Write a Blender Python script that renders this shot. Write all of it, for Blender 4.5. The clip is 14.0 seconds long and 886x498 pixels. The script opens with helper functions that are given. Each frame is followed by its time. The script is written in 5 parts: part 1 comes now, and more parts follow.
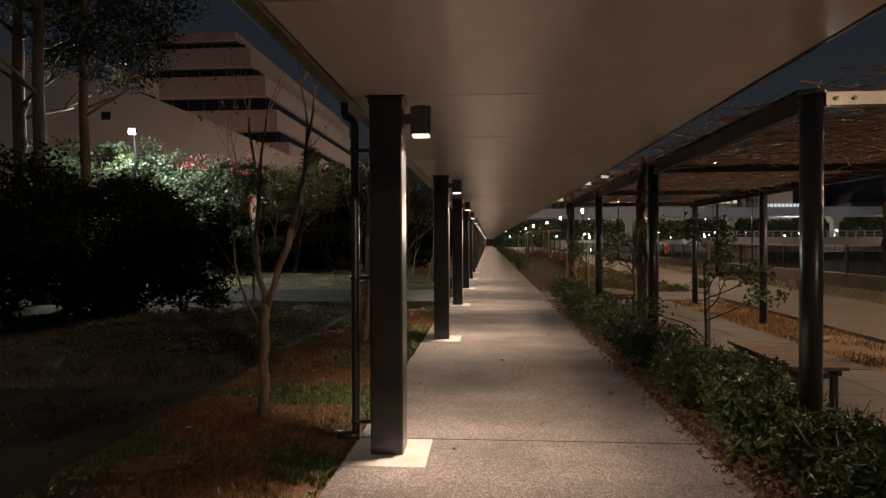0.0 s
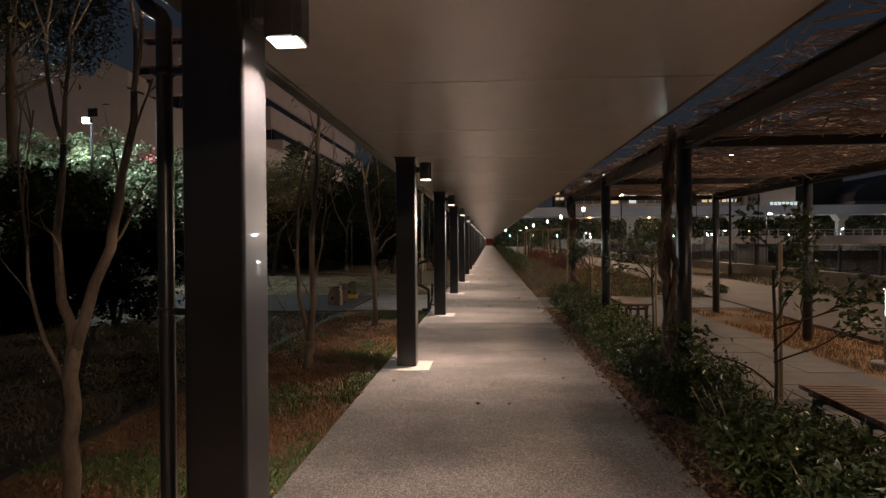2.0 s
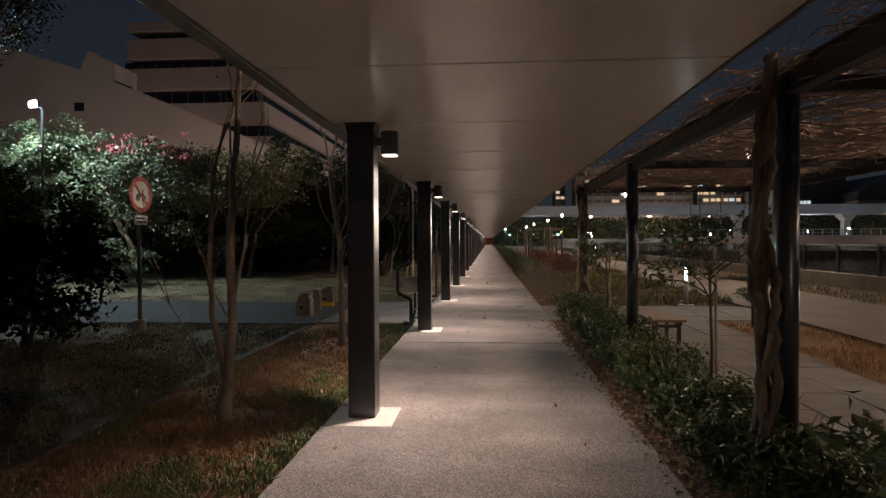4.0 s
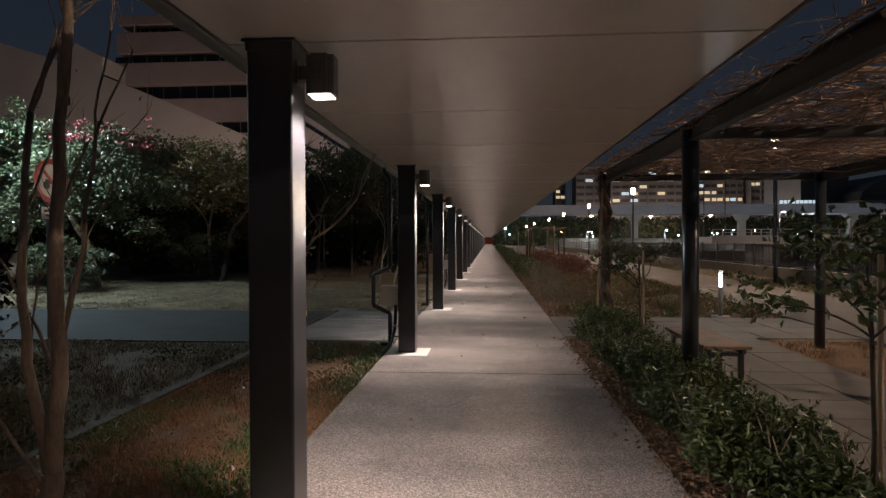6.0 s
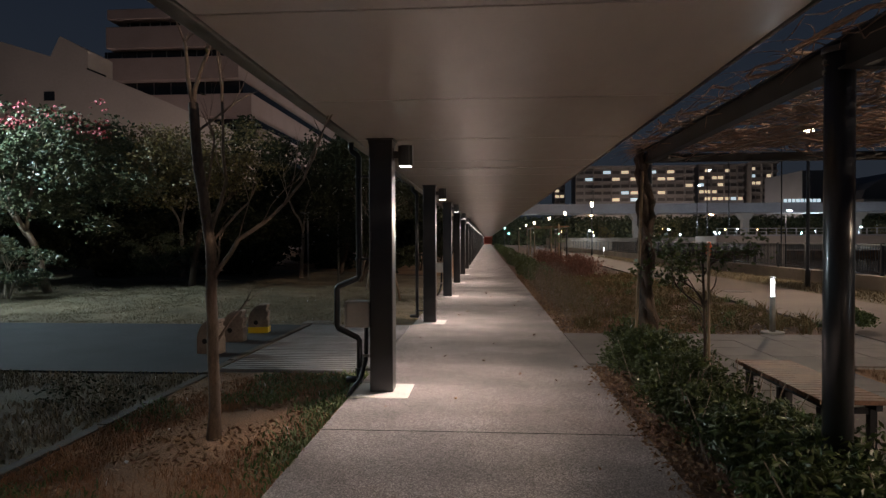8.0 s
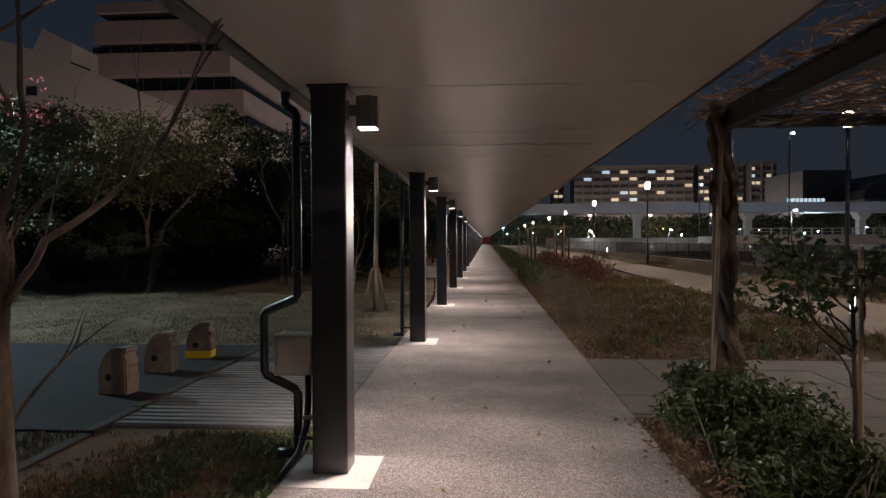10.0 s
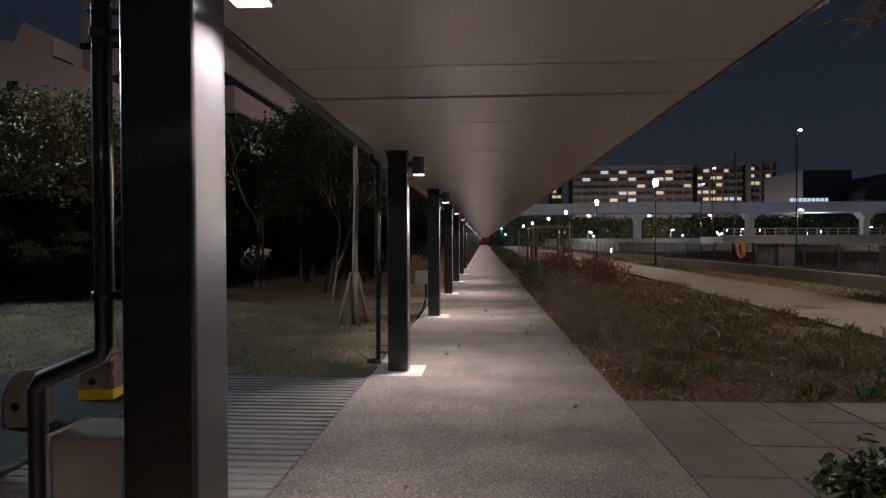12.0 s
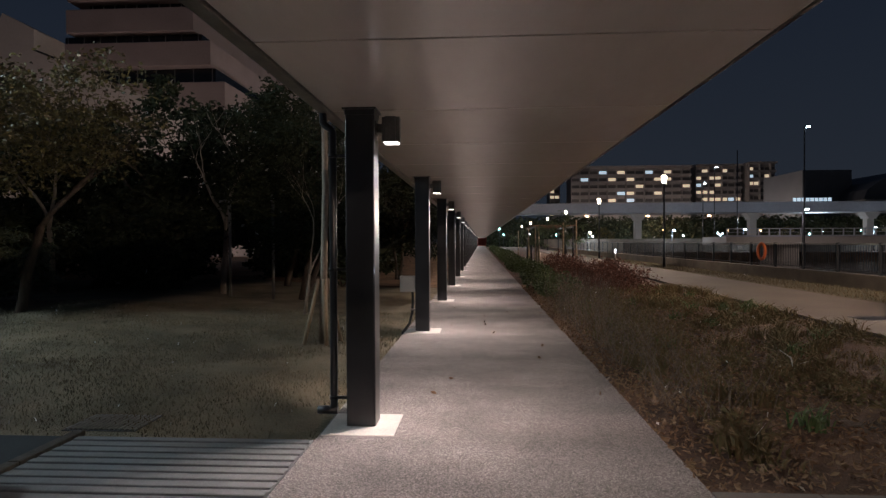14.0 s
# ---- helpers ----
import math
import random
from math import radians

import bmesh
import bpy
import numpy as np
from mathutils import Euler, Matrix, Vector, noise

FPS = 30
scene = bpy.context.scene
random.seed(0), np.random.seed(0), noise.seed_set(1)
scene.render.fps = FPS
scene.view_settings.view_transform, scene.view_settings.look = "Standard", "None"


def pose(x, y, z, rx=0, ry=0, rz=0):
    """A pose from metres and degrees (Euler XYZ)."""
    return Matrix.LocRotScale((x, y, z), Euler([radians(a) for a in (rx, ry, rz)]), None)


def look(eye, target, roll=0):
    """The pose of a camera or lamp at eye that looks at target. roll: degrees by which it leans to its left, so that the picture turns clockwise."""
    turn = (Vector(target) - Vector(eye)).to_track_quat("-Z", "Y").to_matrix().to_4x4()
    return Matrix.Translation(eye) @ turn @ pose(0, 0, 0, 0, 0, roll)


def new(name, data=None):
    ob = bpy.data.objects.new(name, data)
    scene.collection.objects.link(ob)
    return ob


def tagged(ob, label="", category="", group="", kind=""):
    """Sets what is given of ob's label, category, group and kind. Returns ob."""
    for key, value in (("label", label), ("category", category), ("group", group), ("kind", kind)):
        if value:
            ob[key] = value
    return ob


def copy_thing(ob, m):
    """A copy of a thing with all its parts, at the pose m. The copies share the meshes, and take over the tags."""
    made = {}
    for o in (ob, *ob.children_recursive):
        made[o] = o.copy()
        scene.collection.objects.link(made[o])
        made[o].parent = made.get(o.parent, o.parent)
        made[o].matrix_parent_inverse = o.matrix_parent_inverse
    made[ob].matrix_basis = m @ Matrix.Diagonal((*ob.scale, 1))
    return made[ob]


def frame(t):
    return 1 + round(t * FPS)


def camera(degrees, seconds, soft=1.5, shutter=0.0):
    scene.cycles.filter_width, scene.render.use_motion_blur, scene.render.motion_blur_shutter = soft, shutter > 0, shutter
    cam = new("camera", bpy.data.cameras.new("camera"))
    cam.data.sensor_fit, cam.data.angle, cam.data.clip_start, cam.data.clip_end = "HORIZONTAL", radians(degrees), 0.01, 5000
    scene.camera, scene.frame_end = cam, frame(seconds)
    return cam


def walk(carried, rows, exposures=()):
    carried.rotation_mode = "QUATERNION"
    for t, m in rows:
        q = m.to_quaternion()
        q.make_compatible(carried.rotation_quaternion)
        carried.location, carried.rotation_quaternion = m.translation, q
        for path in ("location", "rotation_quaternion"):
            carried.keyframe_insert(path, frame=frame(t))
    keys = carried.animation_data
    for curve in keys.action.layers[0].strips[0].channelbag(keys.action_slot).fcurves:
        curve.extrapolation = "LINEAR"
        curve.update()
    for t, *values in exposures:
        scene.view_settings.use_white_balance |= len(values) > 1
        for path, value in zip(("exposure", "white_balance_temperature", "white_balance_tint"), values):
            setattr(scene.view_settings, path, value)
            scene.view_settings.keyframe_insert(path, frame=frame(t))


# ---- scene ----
cam = camera(72.43, 14.0, soft=1.4)
EYE, TILT, LEAN, TURN = 1.5040, -0.3061, 0.0483, 4.3804
ROWS = [
    (0.0, 0.014, 0.117, -0.033, -0.173, -0.346, 0.17),
    (0.5, 0.111, 0.613, -0.041, -0.145, -0.355, 0.13),
    (1.0, 0.237, 1.100, -0.035, -0.140, -0.352, 0.21),
    (1.5, 0.343, 1.616, -0.030, -0.107, -0.358, 0.20),
    (2.0, 0.444, 2.125, -0.016, -0.098, -0.392, 0.29),
    (2.5, 0.512, 2.645, -0.000, -0.101, -0.424, 0.29),
    (3.0, 0.576, 3.161, 0.000, -0.088, -0.444, 0.22),
    (5.5, 0.835, 5.763, 0.024, -0.114, -0.520, 0.16),
    (6.0, 0.860, 6.276, 0.017, -0.138, -0.531, 0.09),
    (6.5, 0.891, 6.799, 0.019, -0.145, -0.549, 0.12),
    (7.0, 0.893, 7.310, 0.029, -0.185, -0.556, 0.09),
    (7.5, 0.935, 7.826, 0.028, -0.208, -0.550, 0.14),
    (8.0, 0.979, 8.351, 0.031, -0.244, -0.564, 0.15),
    (10.5, 1.125, 10.922, 0.049, -0.467, -0.534, 0.15),
    (11.0, 1.155, 11.431, 0.044, -0.520, -0.507, 0.15),
    (11.5, 1.165, 11.944, 0.042, -0.577, -0.508, 0.12),
    (12.0, 1.218, 12.457, 0.031, -0.616, -0.468, 0.19),
    (12.5, 1.226, 12.965, 0.034, -0.689, -0.465, 0.11),
    (13.0, 1.257, 13.489, 0.033, -0.714, -0.451, 0.16),
    (13.5, 1.304, 14.019, 0.026, -0.792, -0.426, 0.16),
    (14.0, 1.352, 14.538, 0.013, -0.853, -0.398, 0.22),
]
walk(cam, [(t, pose(0, 0, EYE, TILT, LEAN, TURN) @ pose(x, y, z, 90 + pitch, roll, yaw)) for t, x, y, z, yaw, pitch, roll in ROWS],
     [(0.0, 0.05, 7400, 12), (1.5, 0.06, 7000, 12), (3.0, 0.08, 6750, 12), (5.5, 0.08, 6250, 11), (8.0, 0.06, 6200, 11), (10.5, 0.03, 6000, 12), (14.0, 0.0, 5900, 12)])

# ---------------- light ----------------
DOWN, FLOOD = 430.0, 1700.0
world = bpy.data.worlds.new("night_sky")
scene.world = world
world.use_nodes = True
wn = world.node_tree.nodes
wl = world.node_tree.links
w_geo = wn.new("ShaderNodeTexCoord")
w_sep = wn.new("ShaderNodeSeparateXYZ")
w_ramp = wn.new("ShaderNodeValToRGB")
w_ramp.color_ramp.elements[0].position, w_ramp.color_ramp.elements[0].color = 0.0, (0.019, 0.0225, 0.028, 1)
w_ramp.color_ramp.elements[1].position, w_ramp.color_ramp.elements[1].color = 0.45, (0.0078, 0.0115, 0.0195, 1)
wl.new(w_geo.outputs["Generated"], w_sep.inputs[0])
wl.new(w_sep.outputs["Z"], w_ramp.inputs["Fac"])
wl.new(w_ramp.outputs["Color"], wn["Background"].inputs["Color"])
wn["Background"].inputs["Strength"].default_value = 1.0


def lamp(name, kind, power, colour, m, **kw):
    data = bpy.data.lights.new(name, kind)
    data.energy, data.color = power, colour
    for key, value in kw.items():
        if key == "radius":
            data.shadow_soft_size = value
        elif key == "angle":
            data.spot_size = radians(value)
        elif key == "blend":
            data.spot_blend = value
    ob = new(name, data)
    ob.matrix_world = m
    return ob


# ---------------- materials ----------------
def material(name, colour, rough=0.7, metal=0.0, dark=None, scale=6.0, fine=60.0, bump=0.2, depth=0.01, spread=(0.35, 0.65), specular=0.5, random_tone=0.0, coat=0.0, stretch=(1, 1, 1), broad=0.5):
    """Two scales of noise mix dark into colour; the fine one also drives the bump."""
    mat = bpy.data.materials.new(name)
    mat.use_nodes = True
    nodes, links = mat.node_tree.nodes, mat.node_tree.links
    bsdf = nodes["Principled BSDF"]
    dark = dark or tuple(c * 0.6 for c in colour)
    coord = nodes.new("ShaderNodeTexCoord")
    mapping = nodes.new("ShaderNodeMapping")
    mapping.inputs["Scale"].default_value = stretch
    geo = nodes.new("ShaderNodeNewGeometry")
    links.new(geo.outputs["Position"], mapping.inputs["Vector"])
    big, small = nodes.new("ShaderNodeTexNoise"), nodes.new("ShaderNodeTexNoise")
    big.inputs["Scale"].default_value, big.inputs["Detail"].default_value = scale, 6
    small.inputs["Scale"].default_value, small.inputs["Detail"].default_value, small.inputs["Roughness"].default_value = fine, 5, 0.72
    links.new(mapping.outputs[0], big.inputs["Vector"])
    links.new(mapping.outputs[0], small.inputs["Vector"])
    add = nodes.new("ShaderNodeMath")
    add.operation = "MULTIPLY_ADD"
    add.inputs[1].default_value = broad
    half = nodes.new("ShaderNodeMath")
    half.operation = "MULTIPLY"
    half.inputs[1].default_value = 1 - broad
    links.new(small.outputs["Fac"], half.inputs[0])
    links.new(big.outputs["Fac"], add.inputs[0])
    links.new(half.outputs[0], add.inputs[2])
    ramp = nodes.new("ShaderNodeValToRGB")
    ramp.color_ramp.elements[0].position, ramp.color_ramp.elements[0].color = spread[0], (*dark, 1)
    ramp.color_ramp.elements[1].position, ramp.color_ramp.elements[1].color = spread[1], (*colour, 1)
    links.new(add.outputs[0], ramp.inputs["Fac"])
    tone = ramp.outputs["Color"]
    if random_tone:
        info = nodes.new("ShaderNodeObjectInfo")
        rnd = geo.outputs["Random Per Island"] if random_tone > 0 else info.outputs["Random"]
        rng = nodes.new("ShaderNodeMapRange")
        rng.inputs["To Min"].default_value, rng.inputs["To Max"].default_value = 1 - abs(random_tone), 1 + abs(random_tone)
        links.new(rnd, rng.inputs["Value"])
        mul = nodes.new("ShaderNodeVectorMath")
        mul.operation = "SCALE"
        links.new(tone, mul.inputs[0])
        links.new(rng.outputs["Result"], mul.inputs["Scale"])
        tone = mul.outputs[0]
    links.new(tone, bsdf.inputs["Base Color"])
    bsdf.inputs["Roughness"].default_value = rough
    bsdf.inputs["Metallic"].default_value = metal
    bsdf.inputs["Specular IOR Level"].default_value = specular
    bsdf.inputs["Coat Weight"].default_value = coat
    if bump:
        bm_node = nodes.new("ShaderNodeBump")
        bm_node.inputs["Strength"].default_value, bm_node.inputs["Distance"].default_value = bump, depth
        links.new(small.outputs["Fac"], bm_node.inputs["Height"])
        links.new(bm_node.outputs[0], bsdf.inputs["Normal"])
    return mat


def aggregate(name):
    """Exposed stones of many greys in mortar, with worn and stained patches."""
    mat = bpy.data.materials.new(name)
    mat.use_nodes = True
    nodes, links = mat.node_tree.nodes, mat.node_tree.links
    bsdf = nodes["Principled BSDF"]
    geo = nodes.new("ShaderNodeNewGeometry")
    stones = nodes.new("ShaderNodeTexVoronoi")
    stones.inputs["Scale"].default_value = 150
    grit, patch, streak = (nodes.new("ShaderNodeTexNoise") for _ in range(3))
    grit.inputs["Scale"].default_value, grit.inputs["Detail"].default_value = 160, 2
    patch.inputs["Scale"].default_value, patch.inputs["Detail"].default_value = 1.3, 7
    streak.inputs["Scale"].default_value, streak.inputs["Detail"].default_value = 1.0, 4
    squeeze = nodes.new("ShaderNodeMapping")
    squeeze.inputs["Scale"].default_value = (0.25, 1.6, 1)
    links.new(geo.outputs["Position"], squeeze.inputs["Vector"])
    links.new(squeeze.outputs[0], streak.inputs["Vector"])
    for node in (stones, grit, patch):
        links.new(geo.outputs["Position"], node.inputs["Vector"])
    grey = nodes.new("ShaderNodeSeparateColor")
    links.new(stones.outputs["Color"], grey.inputs["Color"])
    ramp = nodes.new("ShaderNodeValToRGB")
    els = ramp.color_ramp.elements
    els[0].position, els[0].color = 0.0, (0.10, 0.089, 0.084, 1)
    els[1].position, els[1].color = 1.0, (0.42, 0.38, 0.36, 1)
    mid = els.new(0.55)
    mid.color = (0.20, 0.18, 0.171, 1)
    links.new(grey.outputs["Red"], ramp.inputs["Fac"])
    tone = ramp.outputs["Color"]
    for source, low, high in ((patch, 0.72, 1.2), (streak, 0.78, 1.18), (grit, 0.8, 1.2)):
        rng, mul = nodes.new("ShaderNodeMapRange"), nodes.new("ShaderNodeVectorMath")
        rng.inputs["From Min"].default_value, rng.inputs["From Max"].default_value = 0.3, 0.7
        rng.inputs["To Min"].default_value, rng.inputs["To Max"].default_value = low, high
        mul.operation = "SCALE"
        links.new(source.outputs["Fac"], rng.inputs["Value"])
        links.new(tone, mul.inputs[0])
        links.new(rng.outputs["Result"], mul.inputs["Scale"])
        tone = mul.outputs[0]
    links.new(tone, bsdf.inputs["Base Color"])
    bsdf.inputs["Roughness"].default_value = 0.88
    rise = nodes.new("ShaderNodeBump")
    rise.inputs["Strength"].default_value, rise.inputs["Distance"].default_value, rise.invert = 0.45, 0.004, True
    links.new(stones.outputs["Distance"], rise.inputs["Height"])
    links.new(rise.outputs[0], bsdf.inputs["Normal"])
    return mat


def glow(name, colour, strength):
    mat = bpy.data.materials.new(name)
    mat.use_nodes = True
    bsdf = mat.node_tree.nodes["Principled BSDF"]
    bsdf.inputs["Base Color"].default_value = (*[0.8 * c for c in colour], 1)
    bsdf.inputs["Emission Color"].default_value = (*colour, 1)
    bsdf.inputs["Emission Strength"].default_value = strength
    return mat


WARM = (1.0, 0.80, 0.68)
COOL = (0.82, 0.95, 1.0)
M_PATH = aggregate("exposed_aggregate_concrete")
M_FOOT = material("smooth_concrete", (0.62, 0.59, 0.55), 0.8, dark=(0.45, 0.42, 0.39), scale=4, fine=40, bump=0.1)
M_STEEL = material("black_painted_steel", (0.030, 0.031, 0.035), 0.30, dark=(0.016, 0.017, 0.020), scale=3, fine=130, bump=0.07, depth=0.002, coat=0.3)
M_SOFFIT = material("coated_aluminium_soffit", (0.61, 0.555, 0.51), 0.2, metal=0.0, specular=0.75, dark=(0.55, 0.495, 0.45), scale=0.8, fine=6, bump=0, depth=0.01, stretch=(1, 0.35, 1))
M_JOINT = material("dark_sealant", (0.018, 0.017, 0.016), 0.7, bump=0)
M_FASCIA = material("aluminium_edge_trim", (0.30, 0.28, 0.26), 0.35, metal=0.7, bump=0.03)
M_LAMPBODY = material("grey_lamp_housing", (0.16, 0.155, 0.15), 0.4, metal=0.6, bump=0.05)
M_LENS = glow("lamp_lens", (1.0, 0.90, 0.80), 5.0)
M_SOIL = material("soil_and_litter", (0.17, 0.095, 0.055), 0.95, dark=(0.018, 0.011, 0.008), scale=1.3, fine=45, bump=0.9, depth=0.03)
M_LAWN = material("dry_lawn", (0.36, 0.21, 0.11), 0.95, dark=(0.095, 0.06, 0.03), scale=1.2, fine=60, bump=0.9, depth=0.03)
M_ROAD = material("asphalt", (0.042, 0.047, 0.052), 0.92, dark=(0.024, 0.027, 0.030), scale=1.5, fine=60, bump=0.35, depth=0.005, specular=0.3)
M_PAVE = material("concrete_paver", (0.16, 0.143, 0.132), 0.85, dark=(0.10, 0.089, 0.082), scale=3, fine=80, bump=0.3, depth=0.004, random_tone=-0.12)
M_PROM = material("promenade_asphalt_concrete", (0.13, 0.105, 0.088), 0.85, dark=(0.078, 0.062, 0.052), scale=0.8, fine=90, bump=0.3, depth=0.004)
M_KERB = material("kerb_concrete", (0.36, 0.34, 0.31), 0.85, dark=(0.2, 0.19, 0.175), scale=2.5, fine=50, bump=0.3)
M_RIB = material("ribbed_concrete", (0.26, 0.26, 0.265), 0.85, dark=(0.165, 0.165, 0.168), scale=2.5, fine=60, bump=0.25, depth=0.004)
M_PINK = material("pinkish_wall_tile", (0.36, 0.275, 0.245), 0.75, dark=(0.28, 0.21, 0.19), scale=0.35, fine=5, bump=0.1)
M_WHITEPAINT = material("white_bridge_paint", (0.34, 0.34, 0.38), 0.6, dark=(0.24, 0.24, 0.27), scale=0.2, fine=2, bump=0.05)
M_FACADE = material("apartment_concrete", (0.26, 0.24, 0.23), 0.85, dark=(0.20, 0.185, 0.175), scale=0.05, fine=0.5, bump=0)
M_DARKGLASS = material("dark_window_glass", (0.02, 0.022, 0.026), 0.12, bump=0)
M_BLIND = material("drawn_curtain_glass", (0.11, 0.10, 0.095), 0.4, bump=0)
M_WATER = material("still_canal_water", (0.004, 0.006, 0.008), 0.06, dark=(0.003, 0.004, 0.006), scale=1.2, fine=3, bump=0.4, depth=0.05)
M_BARK = material("pale_bark", (0.38, 0.31, 0.25), 0.9, dark=(0.16, 0.13, 0.10), scale=9, fine=60, bump=0.7, depth=0.01, stretch=(1, 1, 0.35))
M_BARKBROWN = material("grey_brown_bark", (0.27, 0.205, 0.16), 0.9, dark=(0.11, 0.082, 0.062), scale=9, fine=60, bump=0.7, depth=0.01, stretch=(1, 1, 0.35))
M_BARKDARK = material("dark_vine_bark", (0.10, 0.07, 0.05), 0.9, dark=(0.03, 0.022, 0.016), scale=12, fine=70, bump=0.8, depth=0.012, stretch=(1, 1, 0.3))
M_WOOD = material("bench_slat_wood", (0.21, 0.11, 0.065), 0.68, dark=(0.10, 0.055, 0.035), scale=8, fine=50, bump=0.3, depth=0.003, stretch=(1, 1, 1), random_tone=-0.2)
M_STAKE = material("peeled_timber_stake", (0.40, 0.30, 0.20), 0.8, dark=(0.24, 0.17, 0.11), scale=6, fine=40, bump=0.3, stretch=(1, 1, 0.2))


# ---------------- mesh helpers ----------------
def bm_box(bm, x0, x1, y0, y1, z0, z1, bevel=0.0):
    m = Matrix.Translation(((x0 + x1) / 2, (y0 + y1) / 2, (z0 + z1) / 2)) @ Matrix.Diagonal((x1 - x0, y1 - y0, z1 - z0, 1))
    made = bmesh.ops.create_cube(bm, size=1, matrix=m)
    if bevel:
        edges = list({e for v in made["verts"] for e in v.link_edges})
        bmesh.ops.bevel(bm, geom=edges, offset=bevel, segments=2, affect="EDGES", profile=0.5)
    return bm


def box(x0, x1, y0, y1, z0, z1, bevel=0.0):
    return bm_box(bmesh.new(), x0, x1, y0, y1, z0, z1, bevel)


def bm_tube(bm, pts, radii, sides=8, cap=True):
    """A tube along points with a radius at each."""
    rings = []
    pts = [Vector(q) for q in pts]
    ref = Vector((0.31, 0.95, 0.1)).normalized()
    for i, q in enumerate(pts):
        along = (pts[min(i + 1, len(pts) - 1)] - pts[max(i - 1, 0)]).normalized()
        side = along.cross(ref if abs(along.dot(ref)) < 0.9 else Vector((1, 0, 0))).normalized()
        up = along.cross(side)
        r = radii[i] if isinstance(radii, (list, tuple)) else radii
        rings.append([bm.verts.new(q + r * (math.cos(2 * math.pi * k / sides) * side + math.sin(2 * math.pi * k / sides) * up)) for k in range(sides)])
    for a, b in zip(rings, rings[1:]):
        for k in range(sides):
            face = bm.faces.new((a[k], a[(k + 1) % sides], b[(k + 1) % sides], b[k]))
            face.smooth = True
    if cap:
        bm.faces.new(rings[0])
        bm.faces.new(list(reversed(rings[-1])))
    return bm


def tube(pts, radii, sides=8):
    return bm_tube(bmesh.new(), pts, radii, sides)


def to_mesh(name, bm, mat):
    bmesh.ops.recalc_face_normals(bm, faces=bm.faces[:])
    mesh = bpy.data.meshes.new(name)
    bm.to_mesh(mesh)
    bm.free()
    mesh.materials.append(mat)
    return mesh


def part(name, bm, mat, parent=None, label=""):
    ob = new(name, to_mesh(name, bm, mat))
    if parent:
        ob.parent = parent
    if label:
        ob["label"] = label
    return ob


def raw(name, verts, faces, mat, parent=None, smooth=False):
    mesh = bpy.data.meshes.new(name)
    mesh.from_pydata(verts, [], faces)
    mesh.materials.append(mat)
    if smooth:
        mesh.polygons.foreach_set("use_smooth", [True] * len(mesh.polygons))
    ob = new(name, mesh)
    if parent:
        ob.parent = parent
    return ob


def thing(name, x=0, y=0, z=0, label="", category="", group="", kind=""):
    ob = new(name)
    ob.empty_display_size = 0.2
    ob.location = (x, y, z)
    return tagged(ob, label, category, group, kind)


# ---------------- ground ----------------
def setting(name, bm, mat, label, category):
    return tagged(part(name, bm, mat), label, category, kind="structure")

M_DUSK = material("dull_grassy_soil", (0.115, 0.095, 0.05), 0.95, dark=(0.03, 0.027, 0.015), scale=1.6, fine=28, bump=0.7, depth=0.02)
M_LAWNDULL = material("dull_lawn", (0.27, 0.225, 0.145), 0.95, dark=(0.09, 0.075, 0.045), scale=1.2, fine=60, bump=0.9, depth=0.03)
M_BEAM = material("matt_dark_beam_paint", (0.024, 0.021, 0.019), 0.6, dark=(0.014, 0.012, 0.011), scale=4, fine=60, bump=0.1)
def strip(name, left, right, y0, y1, z0, z1, mat, label, category, step=4.0):
    """A long slab between two edges x = left(y) and x = right(y)."""
    bm = bmesh.new()
    n = max(1, int((y1 - y0) / step))
    rows = []
    for i in range(n + 1):
        y = y0 + (y1 - y0) * i / n
        rows.append([bm.verts.new(q) for q in ((left(y), y, z1), (right(y), y, z1), (right(y), y, z0), (left(y), y, z0))])
    for a, b in zip(rows, rows[1:]):
        for k in range(4):
            bm.faces.new((a[k], a[(k + 1) % 4], b[(k + 1) % 4], b[k]))
    bm.faces.new(rows[0])
    bm.faces.new(list(reversed(rows[-1])))
    return setting(name, bm, mat, label, category)


def ground_height(x, y):
    """Soft swells of the planted ground; level beside the walk."""
    away = max(0.0, min(1.0, (-x - 3.0) / 4.0))
    lump = 0.05 * noise.noise(Vector((x * 0.6, y * 0.6, 0.0))) + 0.02 * noise.noise(Vector((x * 2.5, y * 2.5, 4.0)))
    rise = 0.25 * max(0.0, min(1.0, (y - 19.5) / 6.0)) * away
    return -0.035 + lump * (0.35 + 0.65 * away) + rise


def sheet(name, x0, x1, y0, y1, step, mat, label, category, lift=0.0, sx=None):
    nx, ny = max(1, int((x1 - x0) / (sx or step))), max(1, int((y1 - y0) / step))
    verts = []
    for j in range(ny + 1):
        for i in range(nx + 1):
            x, y = x0 + (x1 - x0) * i / nx, y0 + (y1 - y0) * j / ny
            verts.append((x, y, ground_height(x, y) + lift))
    faces = [(j * (nx + 1) + i, j * (nx + 1) + i + 1, (j + 1) * (nx + 1) + i + 1, (j + 1) * (nx + 1) + i) for j in range(ny) for i in range(nx)]
    return tagged(raw(name, verts, faces, mat, smooth=True), label, category, kind="structure")


def prom_near(y):
    return 5.75 + 0.03 * (y - 9)


def prom_far(y):
    return 8.9 + 0.012 * (y - 9)


